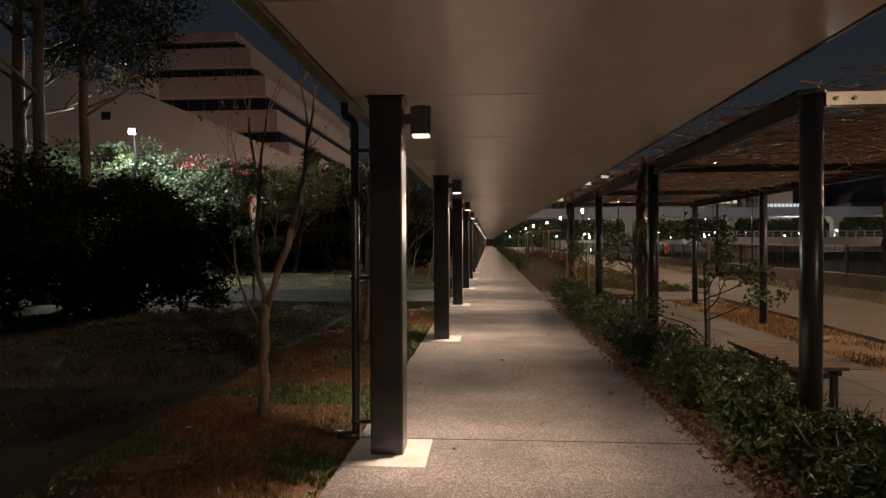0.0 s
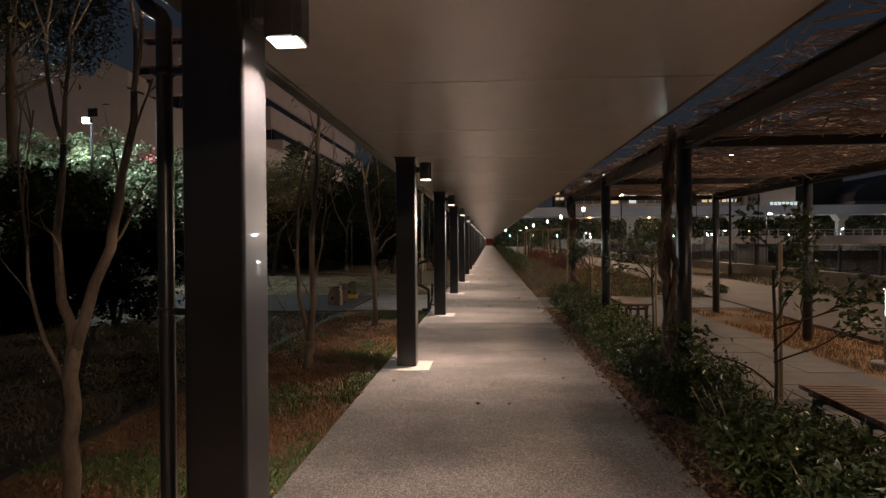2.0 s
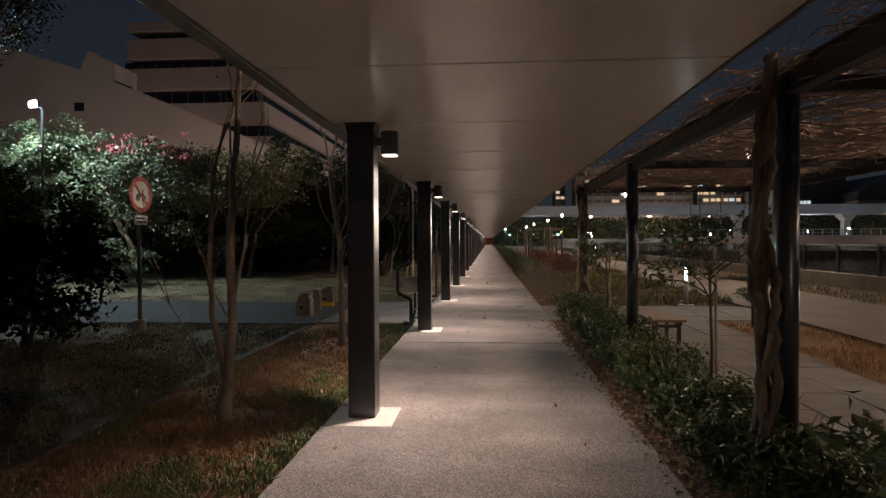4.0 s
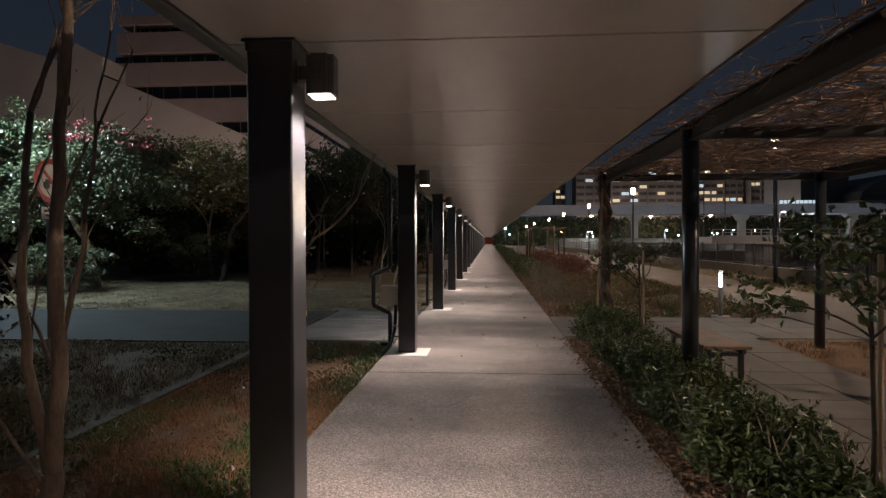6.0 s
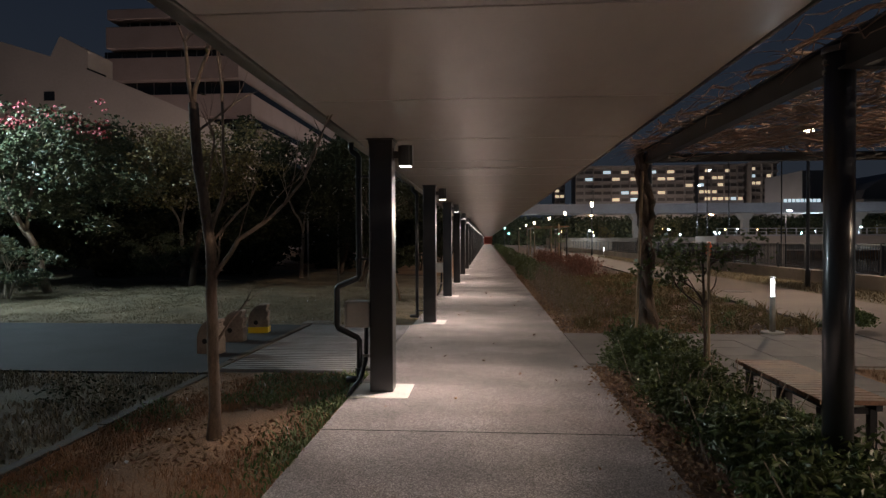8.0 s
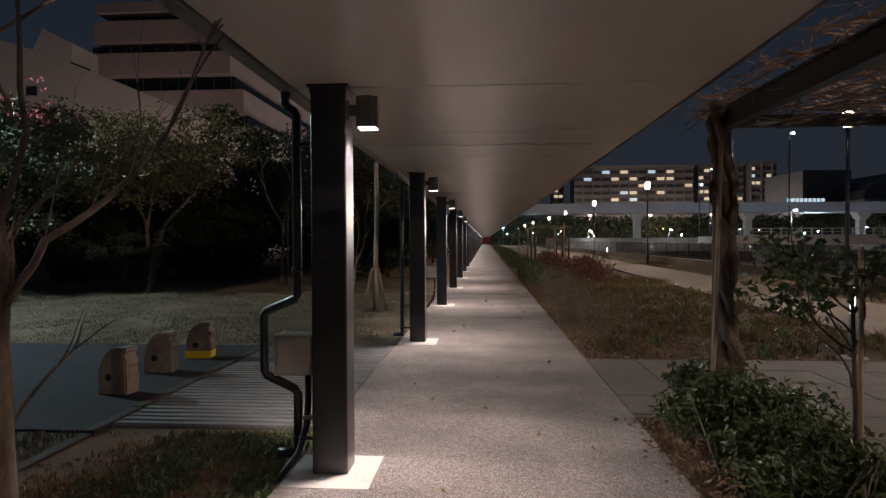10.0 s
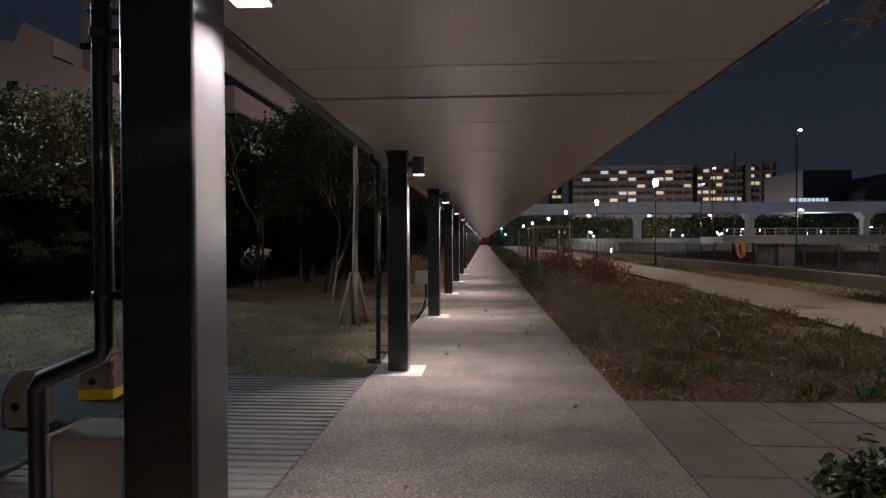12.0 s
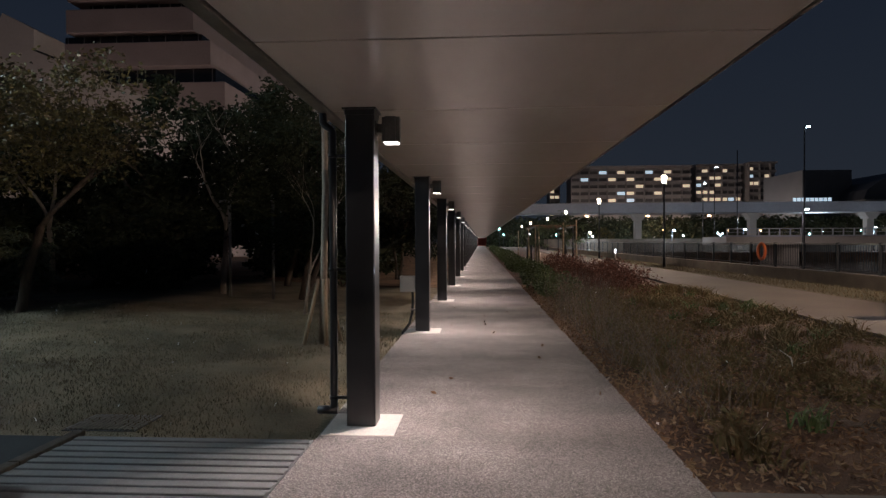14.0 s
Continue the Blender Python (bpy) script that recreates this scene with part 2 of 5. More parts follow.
WALL_X = 11.1
setting("ground", box(-900, WALL_X + 0.4, -700, 3000, -3.0, -0.16), M_SOIL, "dark earth reaching far under the dark trees", "ground")
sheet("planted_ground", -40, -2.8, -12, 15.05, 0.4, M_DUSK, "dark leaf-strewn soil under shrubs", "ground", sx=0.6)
sheet("verge_ground", -2.8, -0.9, -12, 15.2, 0.2, M_LAWN, "dry brown and green grass verge beside the walk", "ground")
sheet("lawn_ground", -60, -0.93, 18.98, 34, 0.4, M_LAWNDULL, "dry lawn beyond the lane, dull green and straw", "ground", sx=0.5)
sheet("far_verge_ground", -60, -0.93, 34, 230, 4, M_LAWN, "dark grass strip running along the far walk", "ground")
sheet("hedge_bed", 1.5, 2.7, -12, 15.74, 0.3, M_SOIL, "brown soil with fallen leaves under the hedge", "ground")
sheet("grass_bed", 4.3, 9.6, -12, 15.74, 0.4, M_LAWN, "patchy dry grass behind the pergola", "ground")
sheet("plant_bed", 1.5, 9.6, 18.08, 60, 0.3, M_SOIL, "reddish brown planting bed with dry plants", "ground", sx=0.35)
sheet("far_plant_bed", 1.5, 10.5, 60, 230, 4, M_SOIL, "dark planting bed along the far walk", "ground")
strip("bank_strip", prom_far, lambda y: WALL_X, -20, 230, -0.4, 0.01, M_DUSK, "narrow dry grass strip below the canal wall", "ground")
strip("promenade", prom_near, prom_far, -20, 230, -0.4, 0.02, M_PROM, "pale brown paved promenade beside the canal", "path")
M_OLDKERB = material("old_mossy_kerb", (0.09, 0.075, 0.058), 0.9, dark=(0.03, 0.025, 0.019), scale=3, fine=30, bump=0.5)
tagged(part("manhole_cover", box(7.0, 7.6, 25.6, 26.2, 0.0, 0.026, 0.004), M_STEEL), "square dark iron manhole cover in the promenade", "manhole cover")

# the covered walk
setting("walkway", box(-0.97, 1.545, -30, 212.55, -0.4, 0.0), M_PATH, "exposed aggregate concrete path with pale grey stones", "path")
setting("walk_joint", box(-0.965, 1.54, 4.60, 4.608, -0.1, 0.0025), M_JOINT, "thin dark joint across the concrete path", "joint")
setting("walk_joint", box(-0.965, 1.54, 13.06, 13.068, -0.1, 0.0025), M_JOINT, "thin dark joint across the concrete path", "joint")
setting("lane", box(-60, -2.86, 15.05, 18.95, -0.4, -0.012), M_ROAD, "blue-grey asphalt lane ending at the barrier blocks", "road")
for y0, y1 in ((2.0, 15.0), (15.0, 19.05)):
    n = int((y1 - y0) / 0.6)
    kerb = thing("kerb", -2.83, y0, 0, "low weathered concrete edging stones along the verge", "kerb", kind="structure")
    stone = to_mesh("kerb_stone", box(-0.045, 0.045, 0.004, (y1 - y0) / n - 0.004, -0.15, -0.015 if y0 < 10 else 0.01, 0.008), M_OLDKERB)
    for i in range(n):
        ob = new("kerb_stone", stone)
        ob.parent, ob.location = kerb, (random.uniform(-0.004, 0.004), i * (y1 - y0) / n, random.uniform(-0.006, 0.004))

PITCH, FIRST = 5.0, 4.348
COL_X, HALF, SOFFIT = -0.693, 0.114, 2.477

# ---------------- canopy ----------------
canopy = bmesh.new()
edges = [-30.0]
y = 0.92 - 1.677 * 18
while y < 212.4:
    if y > -30:
        edges.append(y)
    if abs(y + 1.677 - 17.71) < 0.05:
        edges.append(16.77)
    y += 1.677
for a, b in zip(edges, edges[1:]):
    gap = 0.009
    wide_a, wide_b = (0.032 if abs(a - 16.77) < 0.1 else gap), (0.032 if abs(b - 16.77) < 0.1 else gap)
    bm_box(canopy, -0.935, 1.69, a + wide_a, b - wide_b, SOFFIT, SOFFIT + 0.03)
canopy_ob = setting("ceiling", canopy, M_SOFFIT, "grey-beige metal soffit panels with thin dark joints", "ceiling")
setting("canopy_roof", box(-0.95, 1.70, -30, 212.5, SOFFIT + 0.034, SOFFIT + 0.16), M_JOINT, "dark roof deck above the soffit panels", "roof")
setting("canopy_gutter", box(-1.045, -0.945, -30, 212.5, SOFFIT - 0.012, SOFFIT + 0.19, 0.012), M_FASCIA, "metal gutter edge along the canopy", "gutter")
setting("canopy_edge", box(1.702, 1.722, -30, 212.5, SOFFIT - 0.006, SOFFIT + 0.17, 0.004), M_FASCIA, "thin metal fascia along the open canopy edge", "trim")


def build_column():
    col = thing("column", COL_X, FIRST, 0, "black painted square steel column on a concrete footing", "column", "canopy columns")
    shaft = box(-HALF, HALF, -HALF, HALF, 0.0, SOFFIT - 0.055)
    bmesh.ops.bevel(shaft, geom=[e for e in shaft.edges if abs(e.verts[0].co.z - e.verts[1].co.z) > 1], offset=0.014, segments=3, affect="EDGES", profile=0.5)
    part("shaft", shaft, M_STEEL, col)
    cap = bmesh.new()
    bm_box(cap, -HALF - 0.003, HALF + 0.003, -HALF - 0.003, HALF + 0.003, SOFFIT - 0.055, SOFFIT - 0.014)
    bm_box(cap, -HALF - 0.018, HALF + 0.018, -HALF - 0.018, HALF + 0.018, SOFFIT - 0.014, SOFFIT - 0.001)
    part("cap_plate", cap, M_STEEL, col, "black steel plate under the soffit")
    part("footing", box(-0.262, 0.288, -0.33, 0.23, -0.3, 0.006, 0.004), M_FOOT, col, "pale smooth concrete footing pad")
    return col


def build_lamp():
    fitting = thing("wall_lamp", COL_X, FIRST, 0, "grey square downlight lit on the side of a column", "lamp", "column downlights")
    arm = box(HALF - 0.001, 0.165, -0.035, 0.035, 2.295, 2.365, 0.006)
    part("arm", arm, M_LAMPBODY, fitting)
    plate = box(HALF, HALF + 0.008, -0.05, 0.05, 2.27, 2.39, 0.003)
    part("back_plate", plate, M_LAMPBODY, fitting)
    body = box(0.165, 0.305, -0.075, 0.075, 2.218, 2.415)
    bmesh.ops.bevel(body, geom=[e for e in body.edges if abs(e.verts[0].co.z - e.verts[1].co.z) > 0.1], offset=0.03, segments=3, affect="EDGES")
    part("housing", body, M_LAMPBODY, fitting)
    part("lens", box(0.18, 0.29, -0.055, 0.055, 2.212, 2.219), M_LENS, fitting, "bright white lens")
    return fitting


def downpipe(k, kind):
    y = FIRST + PITCH * k
    pipe = thing("downpipe", -0.93, y, 0, "black steel rainwater pipe beside a column" + (", bent round a junction box" if kind == "box" else ""), "pipe", "rainwater pipes")
    pts = [(-0.075, 0, SOFFIT - 0.02), (-0.075, 0, 2.39), (-0.06, 0, 2.365), (-0.015, 0, 2.335), (0, 0, 2.31)]
    if kind == "box":
        pts += [(0, 0, 1.14), (-0.015, 0, 1.11), (-0.21, 0, 1.03), (-0.225, 0, 1.0), (-0.225, 0, 0.64), (-0.21, 0, 0.61), (-0.02, 0, 0.52), (0, 0, 0.49), (0, 0, 0.10)]
    else:
        pts += [(0, 0, 0.14), (-0.02, 0, 0.11)]
    part("pipe", tube(pts, 0.03, 10), M_STEEL, pipe)
    part("shoe", tube([(0.03, 0, 0.1), (-0.13, 0, 0.1)], 0.034, 10), M_STEEL, pipe)
    for z in (2.12, 1.22, 0.20):
        if kind == "box" and z == 1.22:
            z = 1.3
        bracket = bmesh.new()
        bm_box(bracket, 0.02, 0.125, -0.012, 0.012, z - 0.012, z + 0.012)
        bm_tube(bracket, [(0, 0, z - 0.015), (0, 0, z + 0.015)], 0.037, 10)
        part("bracket", bracket, M_STEEL, pipe)


def junction_box(k):
    y = FIRST + PITCH * k
    ob = thing("junction_box", COL_X - HALF, y, 0, "pale grey electrical box on the side of a black column", "junction box", "junction boxes")
    part("body", box(-0.235, -0.002, -0.1, 0.1, 0.63, 0.885, 0.012), M_BOX, ob)
    part("lid", box(-0.247, -0.236, -0.104, 0.104, 0.626, 0.889, 0.004), M_BOX, ob)
    part("conduit", tube([(-0.05, -0.02, 0.635), (-0.05, -0.02, 0.45), (-0.055, -0.03, 0.3), (-0.10, -0.08, 0.12), (-0.17, -0.16, 0.03), (-0.2, -0.2, -0.03)], 0.022, 8), M_RUBBER, ob, "black flexible conduit hose")
    part("clamp", box(-0.085, -0.0, -0.05, 0.01, 0.33, 0.36, 0.004), M_FASCIA, ob, "metal pipe clamp")


M_BOX = material("beige_box_paint", (0.36, 0.34, 0.31), 0.55, dark=(0.29, 0.27, 0.25), scale=4, fine=40, bump=0.05)
M_RUBBER = material("black_rubber", (0.015, 0.015, 0.016), 0.5, bump=0.2, fine=200)

first_column, first_lamp = build_column(), build_lamp()
for k in range(-3, 42):
    if k:
        copy_thing(first_column, pose(COL_X, FIRST + PITCH * k, 0))
        copy_thing(first_lamp, pose(COL_X, FIRST + PITCH * k, 0))
for k in (0, 3, 6, 7, 9, 11, 13, 15):
    downpipe(k, "plain")
downpipe(2, "box")
junction_box(2)
junction_box(4)
tagged(part("end_wall", box(-2.2, 3.2, 212.6, 213, -0.2, 2.9), material("red_hoarding", (0.75, 0.16, 0.10), 0.7)), "red hoarding closing the far end of the walk", "hoarding", kind="structure")

# ---------------- ribbed paving beside the lane ----------------
ribs = thing("ribbed_pavement", -0.99, 15.22, 0, "pale ribbed concrete paving between lane and walk", "pavement", kind="structure")
part("bed", box(-1.78, -0.0, 0, 3.74, -0.2, -0.014), M_RIB, ribs)
n = 33
rib = to_mesh("paving_rib", box(-1.775, -0.004, 0.0, 3.74 / n - 0.046, -0.05, -0.002, 0.009), M_RIB)
for i in range(n):
    ob = new("paving_rib", rib)
    ob.parent, ob.location = ribs, (random.uniform(-0.003, 0.003), 0.01 + i * 3.74 / n, random.uniform(-0.002, 0.002))
# ---------------- barrier blocks ----------------
def barrier_block(x, y, turn, yellow):
    ob = thing("barrier_block", x, y, -0.01, "weathered concrete barrier block with a rounded shoulder" + (" and yellow band" if yellow else ""), "barrier", "barrier blocks")
    ob.rotation_euler = (0, 0, radians(turn))
    outline = [(0.20, 0.0), (0.20, 0.20), (0.185, 0.225), (0.185, 0.265), (0.20, 0.29), (0.20, 0.34), (0.165, 0.36), (0.165, 0.40), (0.19, 0.42), (0.19, 0.46), (0.08, 0.46)]
    outline += [(0.08 - 0.27 * math.sin(radians(a)), 0.16 + 0.30 * math.cos(radians(a))) for a in range(10, 91, 10)]
    outline += [(-0.19, 0.0)]
    outline = [(px * 0.8, pz) for px, pz in outline]
    bm = bmesh.new()
    ring = [bm.verts.new((px, -0.1, pz)) for px, pz in outline]
    face = bm.faces.new(ring)
    ext = bmesh.ops.extrude_face_region(bm, geom=[face])
    bmesh.ops.translate(bm, vec=(0, 0.2, 0), verts=[v for v in ext["geom"] if isinstance(v, bmesh.types.BMVert)])
    bmesh.ops.bevel(bm, geom=[e for e in bm.edges if abs(e.verts[0].co.y - e.verts[1].co.y) < 0.01], offset=0.012, segments=2, affect="EDGES")
    part("block", bm, M_BLOCK, ob)
    # Raised dark disc for the lifting boss; no hole is cut.
    part("lifting_disc", tube([(-0.03, -0.098, 0.17), (-0.03, -0.106, 0.17)], 0.036, 14), M_JOINT, ob, "round dark raised lifting disc")
    if yellow:
        part("yellow_band", box(-0.156, 0.164, -0.104, 0.104, 0.0, 0.095, 0.004), M_YELLOW, ob, "bright yellow reflective band")


M_BLOCK = material("weathered_block_concrete", (0.36, 0.29, 0.24), 0.9, dark=(0.17, 0.135, 0.11), scale=5, fine=40, bump=0.5, depth=0.01)
M_YELLOW = material("yellow_band_paint", (0.85, 0.62, 0.02), 0.45, dark=(0.75, 0.5, 0.02), bump=0.05)
barrier_block(-3.34, 16.22, -6, False)
barrier_block(-3.43, 17.18, 3, False)
barrier_block(-3.38, 18.04, 8, True)


# ---------------- prohibition sign ----------------
def disc(bm, r, y, cz, sides=28, r_in=0.0, thick=0.004):
    outer = [(r * math.cos(2 * math.pi * i / sides), r * math.sin(2 * math.pi * i / sides)) for i in range(sides)]
    front = [bm.verts.new((a, y, cz + b)) for a, b in outer]
    back = [bm.verts.new((a, y + thick, cz + b)) for a, b in outer]
    if not r_in:
        bm.faces.new(front)
        bm.faces.new(list(reversed(back)))
    else:
        fi = [bm.verts.new((a * r_in / r, y, cz + b * r_in / r)) for a, b in outer]
        bi = [bm.verts.new((a * r_in / r, y + thick, cz + b * r_in / r)) for a, b in outer]
        for i in range(sides):
            j = (i + 1) % sides
            bm.faces.new((front[i], front[j], fi[j], fi[i]))
            bm.faces.new((back[i], bi[i], bi[j], back[j]))
            bm.faces.new((fi[i], fi[j], bi[j], bi[i]))
    for i in range(sides):
        j = (i + 1) % sides
        bm.faces.new((front[i], back[i], back[j], front[j]))
    return bm


sign = thing("road_sign", -5.47, 14.05, -0.02, "round red-rimmed prohibition sign on a grey pole", "sign")
sign.rotation_euler = (0, 0, radians(86))
M_SIGNW = material("white_sign_sheet", (0.62, 0.60, 0.57), 0.5, dark=(0.5, 0.48, 0.45), bump=0)
M_SIGNR = material("red_sign_sheet", (0.42, 0.03, 0.03), 0.5, bump=0)
M_SIGNK = material("dark_sign_print", (0.06, 0.06, 0.07), 0.6, bump=0)
M_GALV = material("galvanised_pole", (0.30, 0.29, 0.27), 0.5, metal=0.6, bump=0.1)
part("pole", tube([(0, 0.04, 0), (0, 0.04, 2.62)], 0.032, 10), M_GALV, sign)
part("base", tube([(0, 0.04, -0.05), (0, 0.04, 0.20)], 0.09, 10), M_BLOCK, sign, "squat concrete base")
face = part("sign_face", disc(bmesh.new(), 0.285, 0.0, 2.31), M_SIGNW, sign, "white round sign face")
part("rim", disc(bmesh.new(), 0.30, -0.006, 2.31, r_in=0.225), M_SIGNR, face, "red ring")
bar = box(-0.225, 0.225, -0.006, -0.001, -0.022, 0.022)
bmesh.ops.transform(bar, matrix=Matrix.Translation((0, 0, 2.31)) @ Matrix.Rotation(radians(45), 4, "Y"), verts=bar.verts[:])
part("slash", bar, M_SIGNR, face, "red diagonal bar")
picto = bmesh.new()
disc(picto, 0.055, -0.004, 2.25)
for v in picto.verts:
    v.co.x -= 0.08
disc2 = disc(bmesh.new(), 0.055, -0.004, 2.25)
for v in disc2.verts:
    v.co.x += 0.08
bm_box(picto, -0.10, 0.09, -0.004, -0.001, 2.275, 2.33)
bm_box(picto, 0.03, 0.06, -0.004, -0.001, 2.32, 2.40)
part("pictogram", picto, M_SIGNK, face, "dark vehicle pictogram")
part("pictogram", disc2, M_SIGNK, face, "dark vehicle pictogram")
plate = part("lower_plate", box(-0.17, 0.17, 0.0, 0.006, 1.80, 1.96, 0.002), M_SIGNW, sign, "small white plate with a printed line")
part("print_bar", box(-0.13, 0.10, -0.003, -0.0005, 1.89, 1.925), M_SIGNK, plate)
part("print_bar", box(-0.10, 0.13, -0.003, -0.0005, 1.835, 1.865), M_SIGNK, plate)

frame_posts = thing("post_frame", -5.5, 29.0, 0, "thin pale steel post frame at the edge of the trees", "post")
for x in (-0.35, 0.72):
    part("post", tube([(x, 0, -0.1), (x, 0, 2.45)], 0.035, 8), M_GALV, frame_posts)
part("crossbar", tube([(-0.6, 0, 2.45), (0.15, 0, 2.45)], 0.03, 8), M_GALV, frame_posts)

drain = thing("drain_grate", -2.75, 19.35, -0.02, "dark rusty steel drain grate at the edge of the lawn", "drain")
part("grate_frame", box(-0.3, 0.3, -0.22, 0.22, -0.08, -0.008, 0.004), M_JOINT, drain)
for i in range(14):
    part("grate_bar", box(-0.28 + i * 0.042, -0.262 + i * 0.042, -0.2, 0.2, -0.01, 0.002), M_GALV, drain)




# ---------------- foliage helpers ----------------
def leaf_material(name, tones, rough=0.45, specular=0.5):
    mat = bpy.data.materials.new(name)
    mat.use_nodes = True
    nodes, links = mat.node_tree.nodes, mat.node_tree.links
    bsdf = nodes["Principled BSDF"]
    geo, ramp = nodes.new("ShaderNodeNewGeometry"), nodes.new("ShaderNodeValToRGB")
    els = ramp.color_ramp.elements
    for i, c in enumerate(tones):
        q = i / (len(tones) - 1)
        el = els[0] if i == 0 else els[1] if i == len(tones) - 1 else els.new(q)
        el.position, el.color = q, (*c, 1)
    links.new(geo.outputs["Random Per Island"], ramp.inputs["Fac"])
    links.new(ramp.outputs["Color"], bsdf.inputs["Base Color"])
    bsdf.inputs["Roughness"].default_value = rough
    bsdf.inputs["Specular IOR Level"].default_value = specular
    return mat


M_LEAF = leaf_material("evergreen_leaves", [(0.034, 0.056, 0.015), (0.078, 0.112, 0.028), (0.16, 0.195, 0.065), (0.092, 0.12, 0.033)], 0.42)
# Near-black copy: the night shade beside the lane is put into these tones.
M_LEAFSHADE = leaf_material("shade_darkened_leaves", [(0.006, 0.010, 0.005), (0.010, 0.015, 0.007), (0.018, 0.021, 0.010)], 0.8, 0.08)
# Darker copy for unlit trees: the dimness of the woods is in the colour.
M_LEAFUNLIT = leaf_material("unlit_leaves", [(0.016, 0.024, 0.012), (0.032, 0.042, 0.020), (0.06, 0.062, 0.032)], 0.7, 0.2)
# Floodlit copy: the lamp's cool brightness is partly put into the leaf tones.
M_LEAFLIT = leaf_material("floodlit_leaves", [(0.022, 0.045, 0.028), (0.055, 0.095, 0.062), (0.16, 0.19, 0.105), (0.035, 0.07, 0.048), (0.12, 0.13, 0.07)], 0.38)
M_AUTUMN = leaf_material("autumn_leaves", [(0.045, 0.036, 0.016), (0.08, 0.062, 0.024), (0.08, 0.032, 0.017), (0.04, 0.045, 0.02), (0.17, 0.14, 0.048)], 0.5)
M_FLOWER = leaf_material("red_blossom", [(0.36, 0.07, 0.09), (0.46, 0.20, 0.20), (0.26, 0.05, 0.06)], 0.6)
M_GRASS = leaf_material("grass_blades", [(0.19, 0.115, 0.055), (0.32, 0.18, 0.09), (0.38, 0.25, 0.13), (0.12, 0.12, 0.04), (0.30, 0.145, 0.07)], 0.8)
M_GRASSDULL = leaf_material("dull_grass_blades", [(0.17, 0.135, 0.08), (0.27, 0.22, 0.135), (0.35, 0.29, 0.18), (0.13, 0.11, 0.07)], 0.8)
M_GREENGRASS = leaf_material("green_weeds", [(0.05, 0.09, 0.02), (0.10, 0.15, 0.04), (0.13, 0.17, 0.06)], 0.6)
M_DRY = leaf_material("dry_leaves", [(0.16, 0.085, 0.045), (0.23, 0.13, 0.07), (0.10, 0.05, 0.028), (0.28, 0.19, 0.11)], 0.8)
M_DRYPLANT = leaf_material("dry_bed_plants", [(0.17, 0.11, 0.05), (0.32, 0.22, 0.10), (0.12, 0.075, 0.04), (0.22, 0.115, 0.06), (0.13, 0.11, 0.045)], 0.8)
M_REDSHRUB = leaf_material("reddish_shrub_leaves", [(0.17, 0.06, 0.038), (0.24, 0.095, 0.055), (0.10, 0.045, 0.028)], 0.7)

RNG = np.random.default_rng(7)


def leaves(name, centres, length, width, mat, parent=None, up=0.3, fold=0.25):
    """Small folded leaves (four corners, two triangles) at the centres, turned at random."""
    c = np.asarray(centres, float)
    n = len(c)
    along = RNG.normal(size=(n, 3))
    along[:, 2] = along[:, 2] * 0.6 + up
    along /= np.linalg.norm(along, axis=1)[:, None]
    side = np.cross(along, RNG.normal(size=(n, 3)))
    side /= np.linalg.norm(side, axis=1)[:, None] + 1e-9
    nrm = np.cross(along, side)
    ln = (length * RNG.uniform(0.6, 1.3, n))[:, None]
    wd = (width * RNG.uniform(0.7, 1.2, n))[:, None]
    v = np.empty((n, 4, 3))
    v[:, 0] = c - along * ln * 0.5
    v[:, 1] = c + side * wd * 0.5 + nrm * wd * fold
    v[:, 2] = c + along * ln * 0.5
    v[:, 3] = c - side * wd * 0.5 + nrm * wd * fold
    idx = np.arange(n)[:, None] * 4
    faces = np.concatenate([idx + np.array([[0, 1, 2]]), idx + np.array([[0, 2, 3]])])
    return raw(name, v.reshape(-1, 3).tolist(), faces.tolist(), mat, parent)


def blades(name, roots, height, width, mat, parent=None, lean=0.5):
    """Grass blades: one tapering bent strip of three triangles each."""
    c = np.asarray(roots, float)
    n = len(c)
    a = RNG.uniform(0, 2 * np.pi, n)
    h = (height * RNG.uniform(0.4, 1.3, n))[:, None]
    side = np.stack([np.cos(a), np.sin(a), np.zeros(n)], 1) * width * 0.5
    b = RNG.uniform(0, 2 * np.pi, n)
    tip = np.stack([np.cos(b), np.sin(b), np.zeros(n)], 1) * lean * RNG.uniform(0.2, 1, n)[:, None]
    up = np.array([[0, 0, 1.0]])
    v = np.empty((n, 5, 3))
    v[:, 0], v[:, 1] = c - side, c + side
    v[:, 2], v[:, 3] = c - side * 0.8 + (up + tip * 0.4) * h * 0.55, c + side * 0.8 + (up + tip * 0.4) * h * 0.55
    v[:, 4] = c + (up * 0.9 + tip) * h
    idx = np.arange(n)[:, None] * 5
    faces = np.concatenate([idx + np.array([[0, 1, 3]]), idx + np.array([[0, 3, 2]]), idx + np.array([[2, 3, 4]])])
    return raw(name, v.reshape(-1, 3).tolist(), faces.tolist(), mat, parent)


def scatter(n, x0, x1, y0, y1, clump=0.0, seed=0.0, lift=0.0):
    """Points on the planted ground, thinned by noise where clump is above zero."""
    out = []
    while len(out) < n:
        x, y = random.uniform(x0, x1), random.uniform(y0, y1)
        if clump and noise.noise(Vector((x * 0.9 + seed, y * 0.9, seed))) + 0.5 * noise.noise(Vector((x * 3.1, y * 3.1 + seed, 2.0))) < clump - 0.5 + random.uniform(-0.25, 0.25):
            continue
        out.append((x, y, ground_height(x, y) + lift))
    return out


